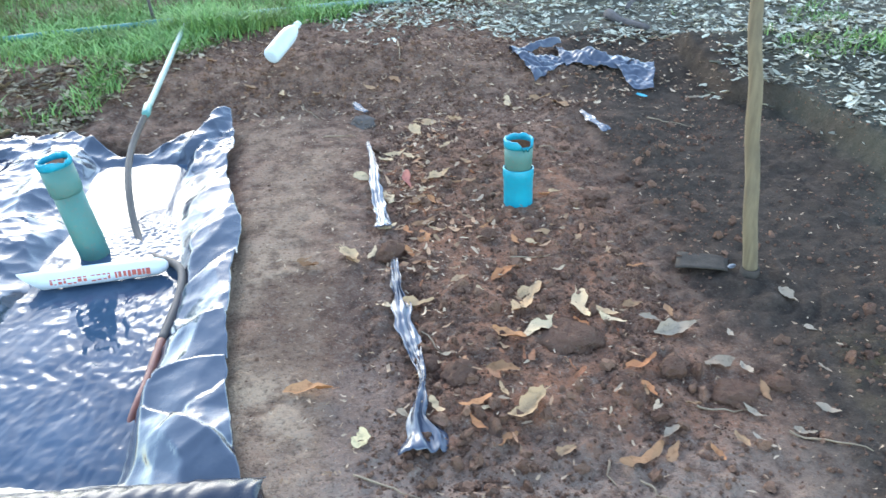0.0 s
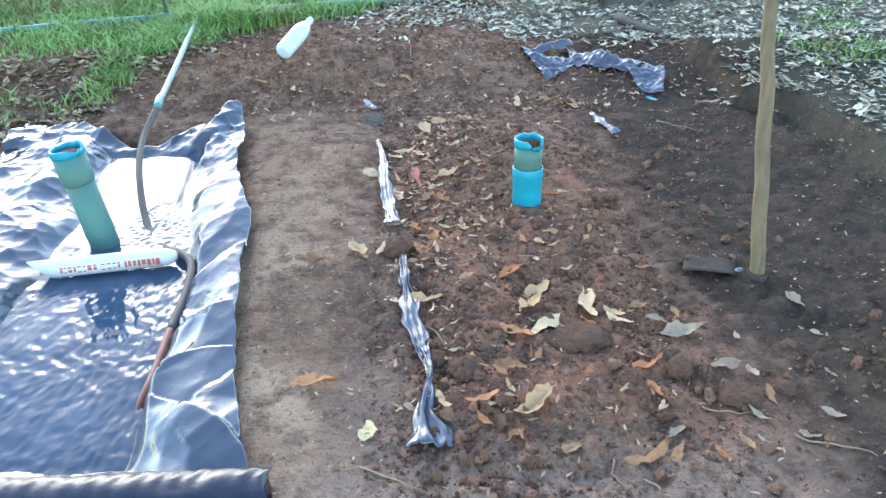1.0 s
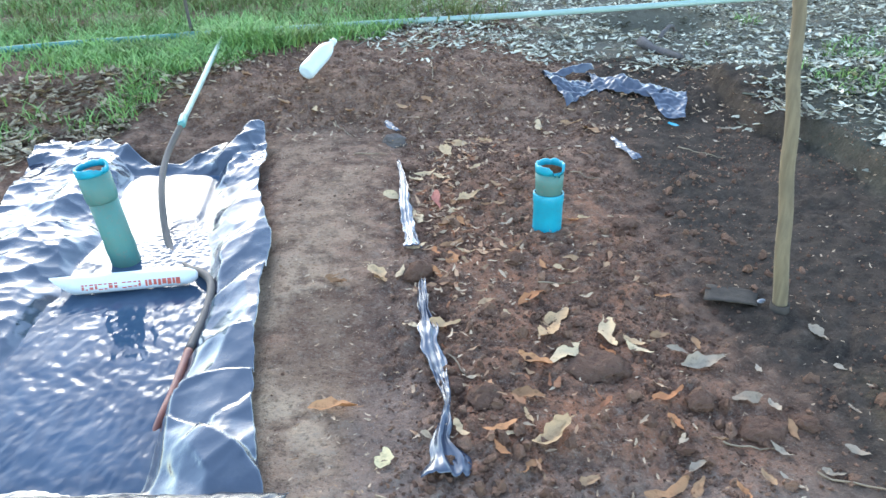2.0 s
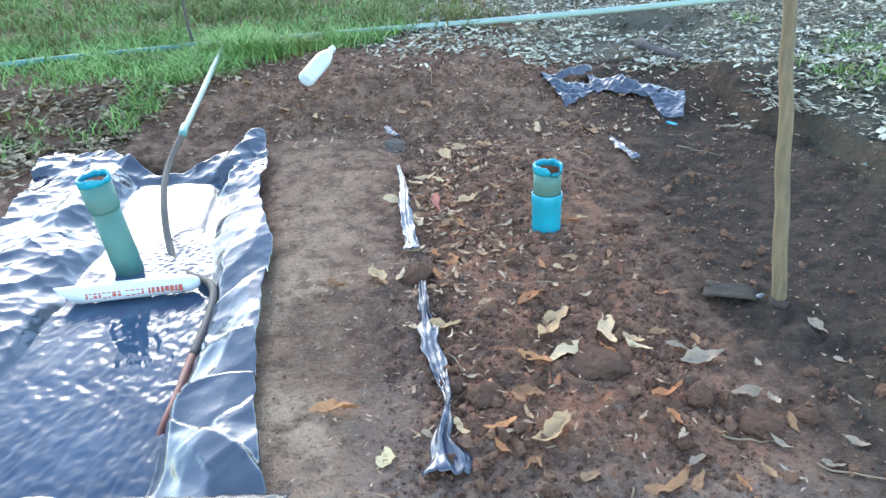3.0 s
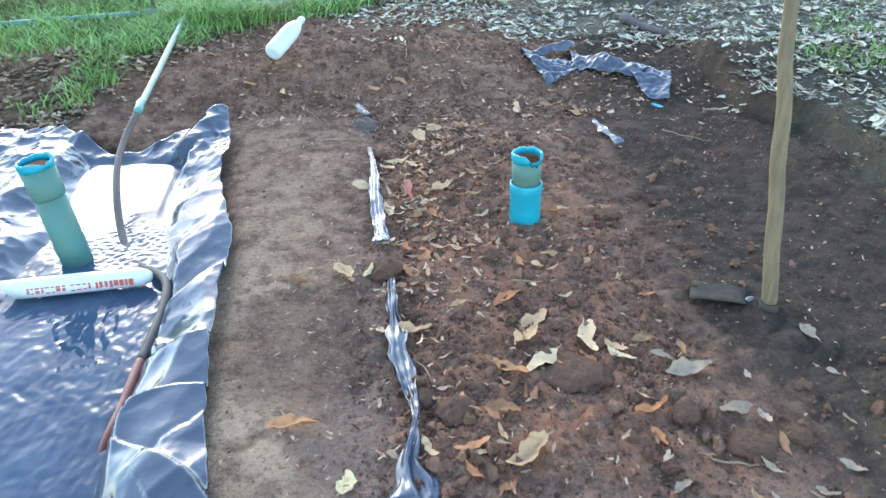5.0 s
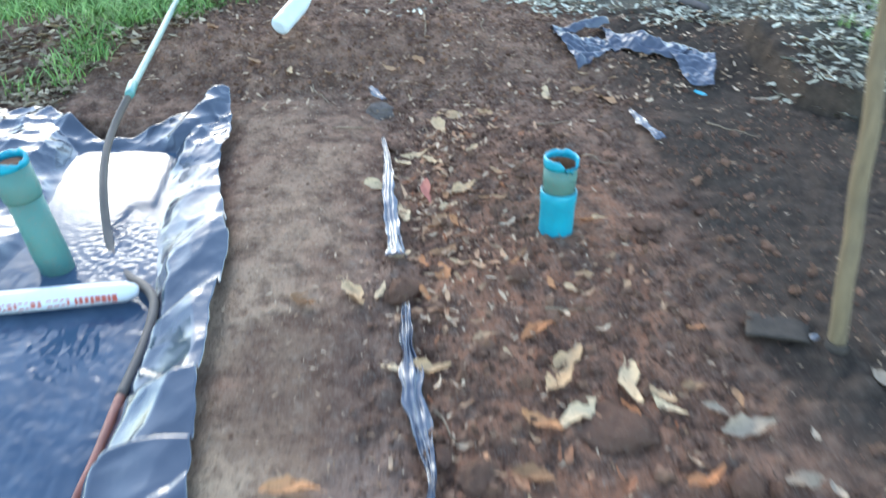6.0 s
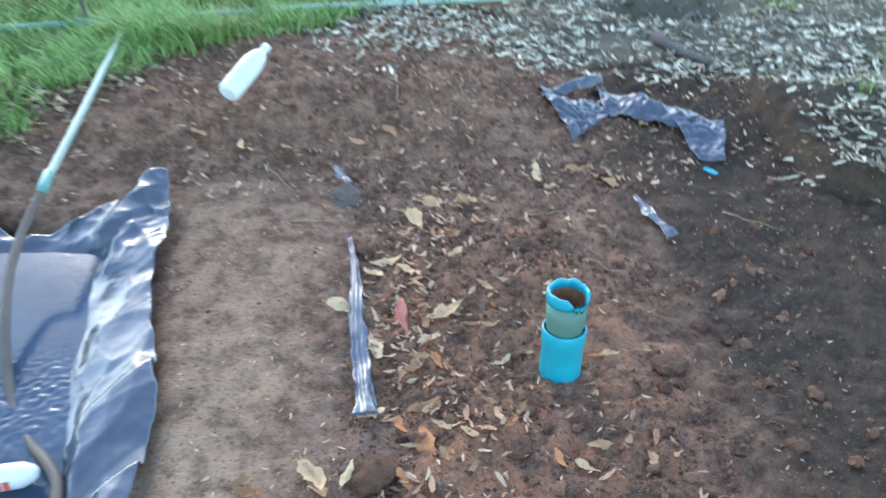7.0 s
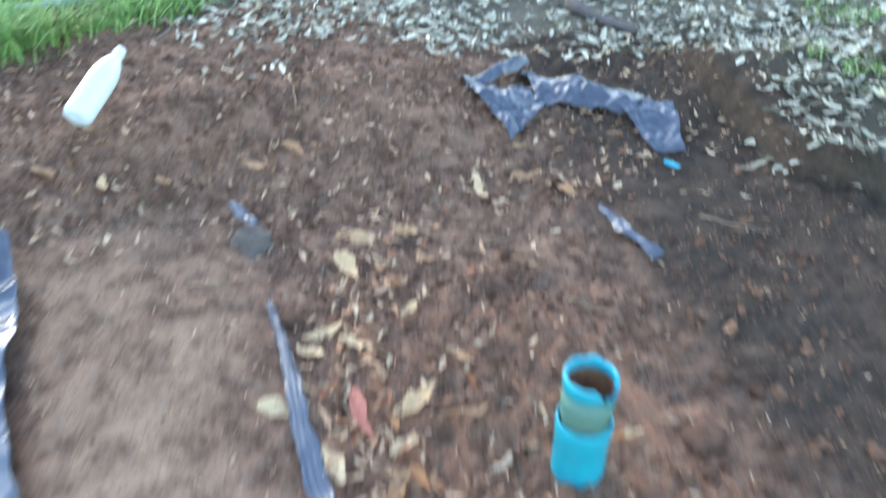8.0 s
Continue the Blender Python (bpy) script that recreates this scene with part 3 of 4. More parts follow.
# ---- hoe ----
def build_hoe():
    hoe = empty("hoe", pose(1.268, 2.192, 0.0))
    up = Vector((-0.062, 0.175, 0.982)).normalized()
    pts = [up * (1.45 * i / 24 - 0.03) + Vector((0.003 * math.sin(i * 1.3), 0.003 * math.cos(i * 0.9), 0)) for i in range(25)]
    part("handle", tube(pts, [0.0245 - 0.00026 * i for i in range(25)], 16, 0.06), HOE_WOOD, hoe, "weathered pale wooden handle")
    part("eye", lathe(wall_profile([(0.031, -0.03), (0.033, 0.0), (0.031, 0.022)], 0.008), 24), STEEL, hoe, "muddy steel eye")
    bm = bmesh.new()
    grid = {}
    for side in (0, 1):
        for i in range(9):
            for j in range(9):
                u, v = i / 8, j / 8
                near = Vector((-0.075, 0.0)).lerp(Vector((-0.035, 0.10)), v)
                far = Vector((-0.245, 0.03)).lerp(Vector((-0.20, 0.145)), v)
                x, y = near.lerp(far, u)
                z = 0.014 + 0.006 * u - 0.010 * v + 0.004 * math.sin(u * 3.1) + 0.003 * noise.noise(Vector((u * 5, v * 5, 2))) + (0.004 if side else 0)
                grid[side, i, j] = bm.verts.new((x, y, z))
    for i in range(8):
        for j in range(8):
            bm.faces.new((grid[1, i, j], grid[1, i + 1, j], grid[1, i + 1, j + 1], grid[1, i, j + 1]))
            bm.faces.new((grid[0, i, j], grid[0, i, j + 1], grid[0, i + 1, j + 1], grid[0, i + 1, j]))
    for i in range(8):
        for j in (0, 8):
            bm.faces.new((grid[0, i, j], grid[0, i + 1, j], grid[1, i + 1, j], grid[1, i, j]))
            bm.faces.new((grid[0, j, i], grid[0, j, i + 1], grid[1, j, i + 1], grid[1, j, i]))
    blade = part("blade", bm, STEEL, hoe, "mud-caked steel blade")
    bm = bmesh.new()
    bmesh.ops.create_uvsphere(bm, u_segments=12, v_segments=8, radius=1.0)
    bmesh.ops.transform(bm, matrix=Matrix.LocRotScale((-0.055, 0.02, 0.02), Euler((0.1, -0.1, 0.3)), (0.016, 0.010, 0.005)), verts=bm.verts)
    part("worn_patch", bm, BRIGHT_STEEL, blade, "shiny worn steel")
    tagged(hoe, "wooden-handled hoe standing upright in the soil", "hoe")


build_hoe()


# ---- plastic scraps ----
def ribbon(name, points, widths, material, lift, height, label, category, group="", fold=0.0):
    """A crumpled strip of film along the points, lying on the ground."""
    path = spline([(*p, 0.0) for p in points], 14)
    n, across = len(path), 14
    bm = bmesh.new()
    rows = []
    for i, p in enumerate(path):
        way = (path[min(i + 1, n - 1)] - path[max(i - 1, 0)]).normalized()
        side = Vector((-way.y, way.x, 0))
        w = float(np.interp(i / (n - 1), np.linspace(0, 1, len(widths)), widths))
        g = sum(ground_z(p.x + 0.02 * a, p.y + 0.035 * b) for a in (-1, 1) for b in (-3, -2, -1, 0, 1, 2, 3)) / 14 + 0.006
        row = []
        for k in range(across + 1):
            u = k / across - 0.5
            q = p + side * (u * w * (1 + 0.55 * noise.noise(p * 15 + Vector((7.0 * (k > 7), 0, 0)))))
            along = 0.035 * i
            pleat = 0.5 - 1.5 * abs(noise.noise(Vector((u * 3.1 + 0.4 * noise.noise(q * 9), along, 5)))) - 0.5 * abs(noise.noise(Vector((u * 8, along * 2.5, 7))))
            c = height * (0.25 + 0.7 * pleat) + 0.5 * crumple(q.x, q.y * 0.8, 0.04)
            arch = fold * (1 - (2 * u) ** 2)
            row.append(bm.verts.new((q.x, q.y, g + lift + max(c, 0.0) + arch)))
        rows.append(row)
    for a, b in zip(rows, rows[1:]):
        for k in range(across):
            bm.faces.new((a[k], a[k + 1], b[k + 1], b[k]))
    ob = part(name, bm, material)
    thick = ob.modifiers.new("thickness", "SOLIDIFY")
    thick.thickness = 0.0015
    return tagged(ob, label, category, group)


STRIP_LABEL = "crumpled black plastic strip half buried beside the bed"
ribbon("plastic_strip", [(-0.025, 3.48), (0.0, 3.25), (0.015, 3.0), (0.035, 2.8), (0.055, 2.63)], [0.018, 0.028, 0.05, 0.052, 0.062], STRIP_FILM, 0.006, 0.026, STRIP_LABEL, "plastic", "plastic strips", 0.004)
ribbon("plastic_strip", [(0.085, 2.35), (0.095, 2.17), (0.115, 1.98), (0.148, 1.80), (0.155, 1.69), (0.140, 1.58), (0.150, 1.44)], [0.03, 0.035, 0.062, 0.035, 0.012, 0.05, 0.135], STRIP_FILM, 0.006, 0.04, "crumpled black plastic strip fanning out at its end", "plastic", "plastic strips", 0.004)
ribbon("plastic_scrap", [(1.025, 3.72), (1.045, 3.61), (1.055, 3.55), (1.09, 3.43)], [0.012, 0.045, 0.03, 0.04], STRIP_FILM, 0.006, 0.025, "small shiny plastic scrap sticking out of soil", "plastic", "", 0.004)
ribbon("plastic_scrap", [(-0.10, 3.92), (-0.07, 3.86), (-0.03, 3.80)], [0.02, 0.035, 0.03], STRIP_FILM, 0.035, 0.02, "small plastic scrap lying over a dark stone", "plastic", "", 0.004)


def film_patch(name, corners, parent, seed, rise):
    """Creased film over four corners (far left, far right, near right, near left); rise(u, v) lifts it off the ground."""
    a, b, c, d = [Vector((*p, 0.0)) for p in corners]
    n = 44
    bm = bmesh.new()
    grid = []
    for j in range(n + 1):
        row = []
        for i in range(n + 1):
            u, v = i / n, j / n
            p = (a * (1 - u) + b * u) * (1 - v) + (d * (1 - u) + c * u) * v
            edge = 1 - min(u, 1 - u, v, 1 - v) * 2
            p += Vector((noise.noise(p * 7 + Vector((seed, 0, 0))), noise.noise(p * 7 + Vector((0, seed, 0))), 0)) * 0.012 * edge
            fold = 0.012 + 0.75 * facets(p.x + seed, p.y * 0.7, 0.16)
            row.append(bm.verts.new((p.x, p.y, ground_z(p.x, p.y) + 0.008 + max(0.0, fold) + rise(u, v))))
        grid.append(row)
    for r0, r1 in zip(grid, grid[1:]):
        for k in range(n):
            bm.faces.new((r0[k], r0[k + 1], r1[k + 1], r1[k]))
    ob = part(name, bm, BAG_FILM, parent)
    thick = ob.modifiers.new("thickness", "SOLIDIFY")
    thick.thickness = 0.0012
    return ob


def build_bag():
    bag = empty("plastic_bag", Matrix.Translation((1.1, 4.4, 0.06)))
    m = bag.matrix_world.inverted()
    pieces = [
        film_patch("lobe", [(0.785, 4.47), (1.09, 4.52), (1.115, 4.39), (0.87, 4.14)], bag, 4, lambda u, v: 0.02 * math.sin(3.1 * v) * (1 - 0.4 * u)),
        film_patch("rim_strip", [(0.775, 4.50), (1.08, 4.70), (1.10, 4.64), (0.79, 4.44)], bag, 9, lambda u, v: 0.03 * math.sin(3.1 * v) + 0.03 * u * u),
        film_patch("band", [(1.06, 4.67), (1.49, 4.33), (1.36, 4.23), (1.06, 4.37)], bag, 6, lambda u, v: 0.035 * math.sin(3.14 * v) * (1 - 0.5 * u)),
        film_patch("flap", [(1.31, 4.33), (1.55, 4.26), (1.475, 4.00), (1.375, 4.03)], bag, 13, lambda u, v: 0.02 * (1 - v) + 0.02 * u * u),
    ]
    for piece in pieces:
        piece.matrix_parent_inverse = m
    tagged(bag, "torn dark blue-grey plastic bag crumpled in an arch", "plastic bag")


build_bag()
ribbon("plastic_chip", [(1.378, 3.965), (1.398, 3.942), (1.410, 3.915)], [0.02, 0.03, 0.02], CYAN, 0.006, 0.006, "small cyan plastic chip lying on soil", "plastic")


# ---- bottle, log, sticks, stones ----
def build_bottle():
    bottle = empty("plastic_bottle", Matrix.Translation((-0.535, 4.235, 0.222)) @ Vector((0.125, 0.23, 0.098)).to_track_quat("Z", "X").to_matrix().to_4x4())
    k = 1.06
    prof = [(0.001, 0.004), (0.030, 0.0), (0.046, 0.004), (0.050, 0.014), (0.050, 0.06), (0.048, 0.065), (0.050, 0.07), (0.050, 0.16), (0.047, 0.19), (0.036, 0.225), (0.022, 0.25), (0.017, 0.258), (0.017, 0.268)]
    part("body", lathe([(r * 0.92, h * k) for r, h in prof], 28, False), BOTTLE, bottle)
    part("neck_ring", lathe([(0.0157, 0.268 * k), (0.020 * k, 0.269 * k), (0.020 * k, 0.274 * k), (0.0155 * k, 0.275 * k), (0.0155 * k, 0.292 * k), (0.0125 * k, 0.292 * k), (0.0125 * k, 0.262 * k)], 24), BOTTLE, bottle)
    tagged(bottle, "empty frosted white plastic bottle lying on the bank", "bottle")


build_bottle()


def stick(name, a, b, radius, material, label, category, bend=0.02, lift=0.006):
    pts = []
    for i in range(9):
        t = i / 8
        x, y = a[0] + (b[0] - a[0]) * t, a[1] + (b[1] - a[1]) * t
        x += bend * noise.noise(Vector((t * 2.1, a[0] * 9, a[1] * 9)))
        pts.append((x, y, ground_z(x, y) + lift + (b[2] if len(b) > 2 else 0) * t))
    return tagged(part(name, tube(pts, [radius * (1 - 0.45 * i / 8) for i in range(9)], 8, 0.25), material), label, category)


stick("log", (1.545, 5.31), (1.70, 4.93), 0.035, BARK, "short weathered grey-brown log on leaf litter", "log", 0.03, 0.025)
stick("branch", (1.72, 5.40), (1.99, 5.85, 0.12), 0.016, BARK, "thin bare branch leaning over a hollow", "branch", 0.05, 0.02)
TWIGS = [(-0.03, 1.40, 0.14, 1.31), (0.14, 2.00, 0.21, 1.85), (1.07, 1.44, 1.23, 1.36), (0.87, 1.56, 1.0, 1.53), (-0.37, 4.02, -0.28, 3.86), (1.32, 3.63, 1.52, 3.53), (0.60, 1.40, 0.60, 1.32), (0.66, 1.33, 0.71, 1.25),
         (0.12, 4.52, 0.15, 4.33), (0.42, 4.52, 0.44, 4.38), (0.62, 3.62, 0.76, 3.65), (0.75, 3.32, 0.86, 3.25), (0.50, 2.34, 0.60, 2.33), (-0.22, 3.60, -0.08, 3.60)]
for ax, ay, bx, by in TWIGS:
    stick("twig", (ax, ay), (bx, by), 0.0032, STRAW, "dry straw-coloured twig lying on soil", "twig", 0.03)
stick("stake", (-1.395, 5.22), (-1.42, 5.25, 0.9), 0.012, BARK, "thin dark wooden stake beside the pipe", "stake", 0.02, -0.03)


def stone_mesh(seed, squash=0.75, detail=2):
    bm = bmesh.new()
    bmesh.ops.create_icosphere(bm, subdivisions=detail, radius=1.0)
    off = Vector((seed * 3.7, seed * 1.9, seed * 5.3))
    for v in bm.verts:
        v.co *= 1 + 0.34 * noise.noise(v.co * 1.2 + off) + 0.2 * noise.noise(v.co * 3.1 + off) + 0.12 * noise.noise(v.co * 7.3 + off) + 0.07 * noise.noise(v.co * 15 + off)
        v.co.z *= squash
    return bm


CLODS = [(0.60, 1.88, 0.095, 0.36), (0.26, 1.74, 0.055, 0.8), (0.175, 1.80, 0.04, 0.8), (1.00, 1.60, 0.06, 0.6), (0.08, 2.44, 0.062, 0.8), (-0.05, 3.79, 0.068, 0.6), (0.03, 3.78, 0.035, 0.7), (0.89, 2.80, 0.05, 0.5),
         (0.42, 2.50, 0.04, 0.7), (1.12, 1.62, 0.035, 0.7), (0.85, 1.70, 0.04, 0.7), (0.70, 1.66, 0.03, 0.8), (0.03, 3.40, 0.03, 0.8)]
for number, (x, y, r, squash) in enumerate(CLODS):
    bm = stone_mesh(number + 1, squash * 0.8, 4)
    bmesh.ops.transform(bm, matrix=Matrix.LocRotScale((x, y, ground_z(x, y) + r * squash * 0.12), Euler((0, 0, number)), (r, r * 0.85, r)), verts=bm.verts)
    tagged(part("soil_clod", bm, CLOD if number != 5 else STONE), "dark lump of dug earth" if number != 5 else "smooth dark grey-brown stone", "clod" if number != 5 else "stone", "soil clods")


# ---- scattered small stuff ----
rng = random.Random(11)


def scatter_clods(name, count, area, sizes, label, detail, bank=False):
    bm = bmesh.new()
    bmesh.ops.create_icosphere(bm, subdivisions=detail, radius=1.0)
    base = np.array([v.co[:] for v in bm.verts])
    tris = [[v.index for v in f.verts] for f in bm.faces]
    bm.free()
    verts, faces = [], []
    while count:
        x, y = rng.uniform(area[0], area[1]), rng.uniform(area[2], area[3])
        if pit_depth(x, y) > -0.32 and x < float(edge_right(y)) + 0.03:
            continue
        if x < -0.02 and y < 3.9 and rng.random() < 0.97:
            continue
        patch = noise.noise(Vector((x * 2.2, y * 2.2, 9)))
        if patch < rng.uniform(-0.6, 0.25) or (x > 0.95 and rng.random() < 0.7) or (y > 3.7 and not bank and rng.random() < 0.75):
            continue
        count -= 1
        r = sizes[0] * (sizes[1] / sizes[0]) ** (rng.random() ** 2.2)
        rot = np.array(Euler((rng.uniform(0, 6), rng.uniform(0, 6), rng.uniform(0, 6))).to_matrix())
        shape = base * (1 + 0.75 * (np.random.rand(len(base), 1) - 0.5)) * np.array([1, rng.uniform(0.6, 1), rng.uniform(0.5, 0.9)])
        pts = shape @ rot.T * r + np.array([x, y, ground_z(x, y) + r * 0.1])
        start = len(verts)
        verts.extend(map(tuple, pts))
        faces.extend([[start + i for i in t] for t in tris])
    tagged(new(name, from_lists(name, verts, faces, CLOD, False)), label, "soil", kind="stuff")


scatter_clods("soil_crumbs", 15000, (-0.6, 2.2, 1.0, 4.6), (0.0025, 0.009), "fine crumbs of loose brown soil", 1)
scatter_clods("soil_lumps", 900, (0.1, 1.6, 1.1, 3.6), (0.007, 0.026), "small lumps of dug brown soil", 2)
scatter_clods("soil_lumps", 120, (-1.0, 1.6, 3.9, 4.8), (0.006, 0.018), "small lumps of soil on the bank", 2)


scatter_clods("soil_crumbs", 3200, (-1.1, 1.7, 3.75, 5.0), (0.004, 0.017), "crumbly brown soil of the bank", 1, True)


def leaf_points(length, width, curl, cup, twist, n=8, r=random):
    """A dried leaf along x, folded on its midrib, its edges waved: rows of left, rib, right."""
    rows = []
    wave = [(r.uniform(4, 9), r.uniform(0, 6.3), r.uniform(0.1, 0.5)) for side in range(2)]
    sway, bow = r.uniform(-0.08, 0.08), r.uniform(0, 6.3)
    for i in range(n + 1):
        t = i / n
        w = width * (max(0.02, math.sin(math.pi * min(1, t * 0.95 + 0.03))) ** 0.5) * (1.12 - 0.4 * t) * 0.5
        x = (t - 0.5) * length
        y = sway * length * math.sin(3.1 * t + bow)
        z = curl * length * (2 * t - 1) ** 2
        tw = twist * (t - 0.5)
        row = []
        for side, (freq, phase, amp) in zip((-1, 1), wave):
            ww = w * (0.82 + 0.22 * math.sin(freq * 0.9 * t + phase * 1.7) + 0.14 * math.sin(freq * 3.1 * t + phase))
            row.append((x, y + side * ww * math.cos(tw), z + cup * ww + side * ww * math.sin(tw) + amp * w * math.sin(freq * t + phase)))
        rows.append([row[0], (x, y, z), row[1]])
    return rows


def leaf_mesh(name, seed, material):
    r = random.Random(seed)
    rows = leaf_points(1.0, r.uniform(0.34, 0.56), r.uniform(0.0, 0.2), r.uniform(-0.2, 0.9), r.uniform(-0.7, 0.7), 12, r)
    verts = [(p[0] + r.uniform(-0.015, 0.015), p[1] + r.uniform(-0.012, 0.012), p[2] + r.uniform(-0.018, 0.018)) for row in rows for p in row]
    faces = [(3 * i + k, 3 * i + k + 1, 3 * i + k + 4, 3 * i + k + 3) for i in range(len(rows) - 1) for k in range(2)]
    # stalk
    s = len(verts)
    verts += [(-0.5, -0.012, rows[0][1][2]), (-0.5, 0.012, rows[0][1][2]), (-0.68, 0.03, rows[0][1][2] + 0.04)]
    faces.append((s, s + 1, s + 2))
    return from_lists(name, verts, faces, material)


ORANGE_LEAVES_A = [
    (0.45, 2.24, 27, 0.1), (0.42, 1.89, -29, 0.1), (0.65, 1.94, -59, 0.07), (0.77, 1.72, 31, 0.1), (0.29, 1.6, 19, 0.09),
    (0.29, 1.52, -57, 0.06), (0.86, 1.38, -75, 0.05), (0.9, 2.27, 18, 0.06), (0.76, 1.61, -71, 0.07), (-0.16, 1.71, -9, 0.13),
    (0.24, 2.83, -63, 0.06), (0.2, 2.53, -77, 0.1), (0.14, 2.59, -63, 0.06), (0.15, 2.4, -53, 0.07), (0.42, 2.59, 38, 0.04),
    (0.69, 2.84, 7, 0.05), (0.52, 2.46, -72, 0.06), (0.42, 3.08, -63, 0.05),
]
CREAM_LEAVES_A = [
    (0.52, 2.14, 41, 0.11), (0.48, 2.02, 56, 0.12), (0.51, 1.92, 41, 0.12), (0.67, 2.02, -85, 0.14), (0.73, 1.99, -41, 0.08),
    (0.74, 1.94, -35, 0.08), (0.42, 1.57, 31, 0.12), (0.3, 1.59, 0, 0.07), (0.37, 1.64, -74, 0.05), (0.36, 2.14, -49, 0.03),
    (-0.06, 2.41, -59, 0.08), (0.05, 2.11, -19, 0.05), (0.16, 2.1, 1, 0.09), (0.19, 1.6, -58, 0.06),
    (0.1, 3.32, 11, 0.1), (0.06, 3.26, -42, 0.07), (0.18, 3.25, -33, 0.1), (0.32, 3.34, 36, 0.07), (-0.02, 3.1, -7, 0.11),
]
CREAM_LEAVES_B = [
    (0.28, 3.03, 42, 0.11), (0.07, 2.92, -73, 0.1), (0.22, 2.91, 27, 0.07), (0.06, 2.64, 15, 0.07), (0.25, 2.59, -8, 0.07),
    (-0.07, 2.43, -62, 0.1), (0.01, 2.44, 72, 0.07), (0.73, 2.84, 9, 0.05), (0.58, 2.43, -40, 0.06), (0.2, 3.59, -69, 0.12),
    (0.25, 3.75, -23, 0.11), (-0.47, 4.08, -68, 0.09), (0.69, 3.91, -87, 0.13), (0.89, 4.13, -1, 0.06), (0.4, 3.73, -36, 0.07),
    (0.33, 3.85, 43, 0.04),
]
TAN_LEAVES_A = [
    (0.38, 1.73, -23, 0.09), (0.82, 2.02, 2, 0.06), (0.36, 1.47, 44, 0.07), (0.49, 1.42, 37, 0.07), (0.68, 1.39, 24, 0.12),
    (0.76, 1.4, 53, 0.07), (0.94, 1.42, -73, 0.05), (1.07, 1.59, -91, 0.07), (0.93, 1.98, -88, 0.07), (0.3, 2.2, 10, 0.06),
    (-0.21, 2.4, -17, 0.07), (0.13, 2.1, -49, 0.06), (0.21, 2.98, -76, 0.06), (0.35, 2.99, -13, 0.05), (0.4, 2.97, 10, 0.06),
    (0.18, 2.8, 43, 0.09), (0.2, 2.67, 24, 0.09), (0.22, 2.65, 25, 0.05), (-0.23, 2.44, 12, 0.05), (0.45, 2.64, 60, 0.05),
]
TAN_LEAVES_B = [
    (0.62, 2.49, 10, 0.06), (0.74, 2.45, -88, 0.06), (0.41, 3.16, -55, 0.07), (-0.01, 4.1, -29, 0.09), (-0.65, 4.14, -45, 0.09),
    (-0.55, 4.08, 25, 0.04), (-0.3, 4.07, -58, 0.08), (0.11, 4.16, -63, 0.1), (-0.89, 4.42, -42, 0.09), (0.95, 3.85, -47, 0.11),
    (0.86, 3.95, 8, 0.1), (0.43, 3.58, -42, 0.06),
]
GREY_LEAVES_A = [
    (0.85, 1.93, -34, 0.06), (0.91, 1.87, 10, 0.12), (0.99, 1.72, 3, 0.08), (0.78, 1.47, 38, 0.06), (0.99, 1.41, -51, 0.06),
    (1.01, 1.52, -50, 0.06), (1.06, 1.69, -83, 0.05), (1.21, 1.52, -39, 0.06), (1.27, 1.67, -67, 0.04), (1.34, 1.88, -53, 0.05),
    (1.34, 2.06, -71, 0.08), (1.08, 1.87, -95, 0.04), (1.11, 1.44, -21, 0.05), (0.42, 2.83, 28, 0.06), (0.48, 3.18, 24, 0.07),
    (-1.16, 3.98, 17, 0.05), (1.55, 3.71, -49, 0.04), (1.64, 3.87, -14, 0.07),
]
KINDS = [
    (ORANGE_LEAVES_A, ORANGE_LEAF, "orange-brown dry leaf lying on reddish soil"),
    (CREAM_LEAVES_A + CREAM_LEAVES_B, CREAM_LEAF, "curled cream-coloured dry leaf lying on soil"),
    (TAN_LEAVES_A + TAN_LEAVES_B, TAN_LEAF, "brown dry leaf lying on soil"),
    (GREY_LEAVES_A, GREY_LEAF, "weathered greyish dry leaf lying on dark soil"),
    ([(-0.015, 1.52, 70, 0.062)], YELLOW_LEAF, "round pale yellow leaf lying on the path"),
    ([(0.15, 3.02, -83, 0.15)], RED_LEAF, "reddish dry leaf lying on the loose bed"),
]
for rows, material, label in KINDS:
    shapes = [leaf_mesh("dry_leaf", 31 * k + 7, material) for k in range(9)]
    for number, (x, y, turn, length) in enumerate(rows):
        leaf = new("dry_leaf", shapes[number % 9])
        tilt = rng.uniform(-14, 14)
        size = length * 1.08
        leaf.matrix_world = pose(x, y, ground_z(x, y) + 0.006 + 0.05 * size, tilt, rng.uniform(-9, 9), turn + (180 if rng.random() < 0.5 else 0)) @ Matrix.Diagonal((size, size * rng.uniform(0.85, 1.2) * (0.55 if material is RED_LEAF else 1.7 if material is YELLOW_LEAF else 1.0), size, 1))
        tagged(leaf, label, "leaf", "fallen leaves")


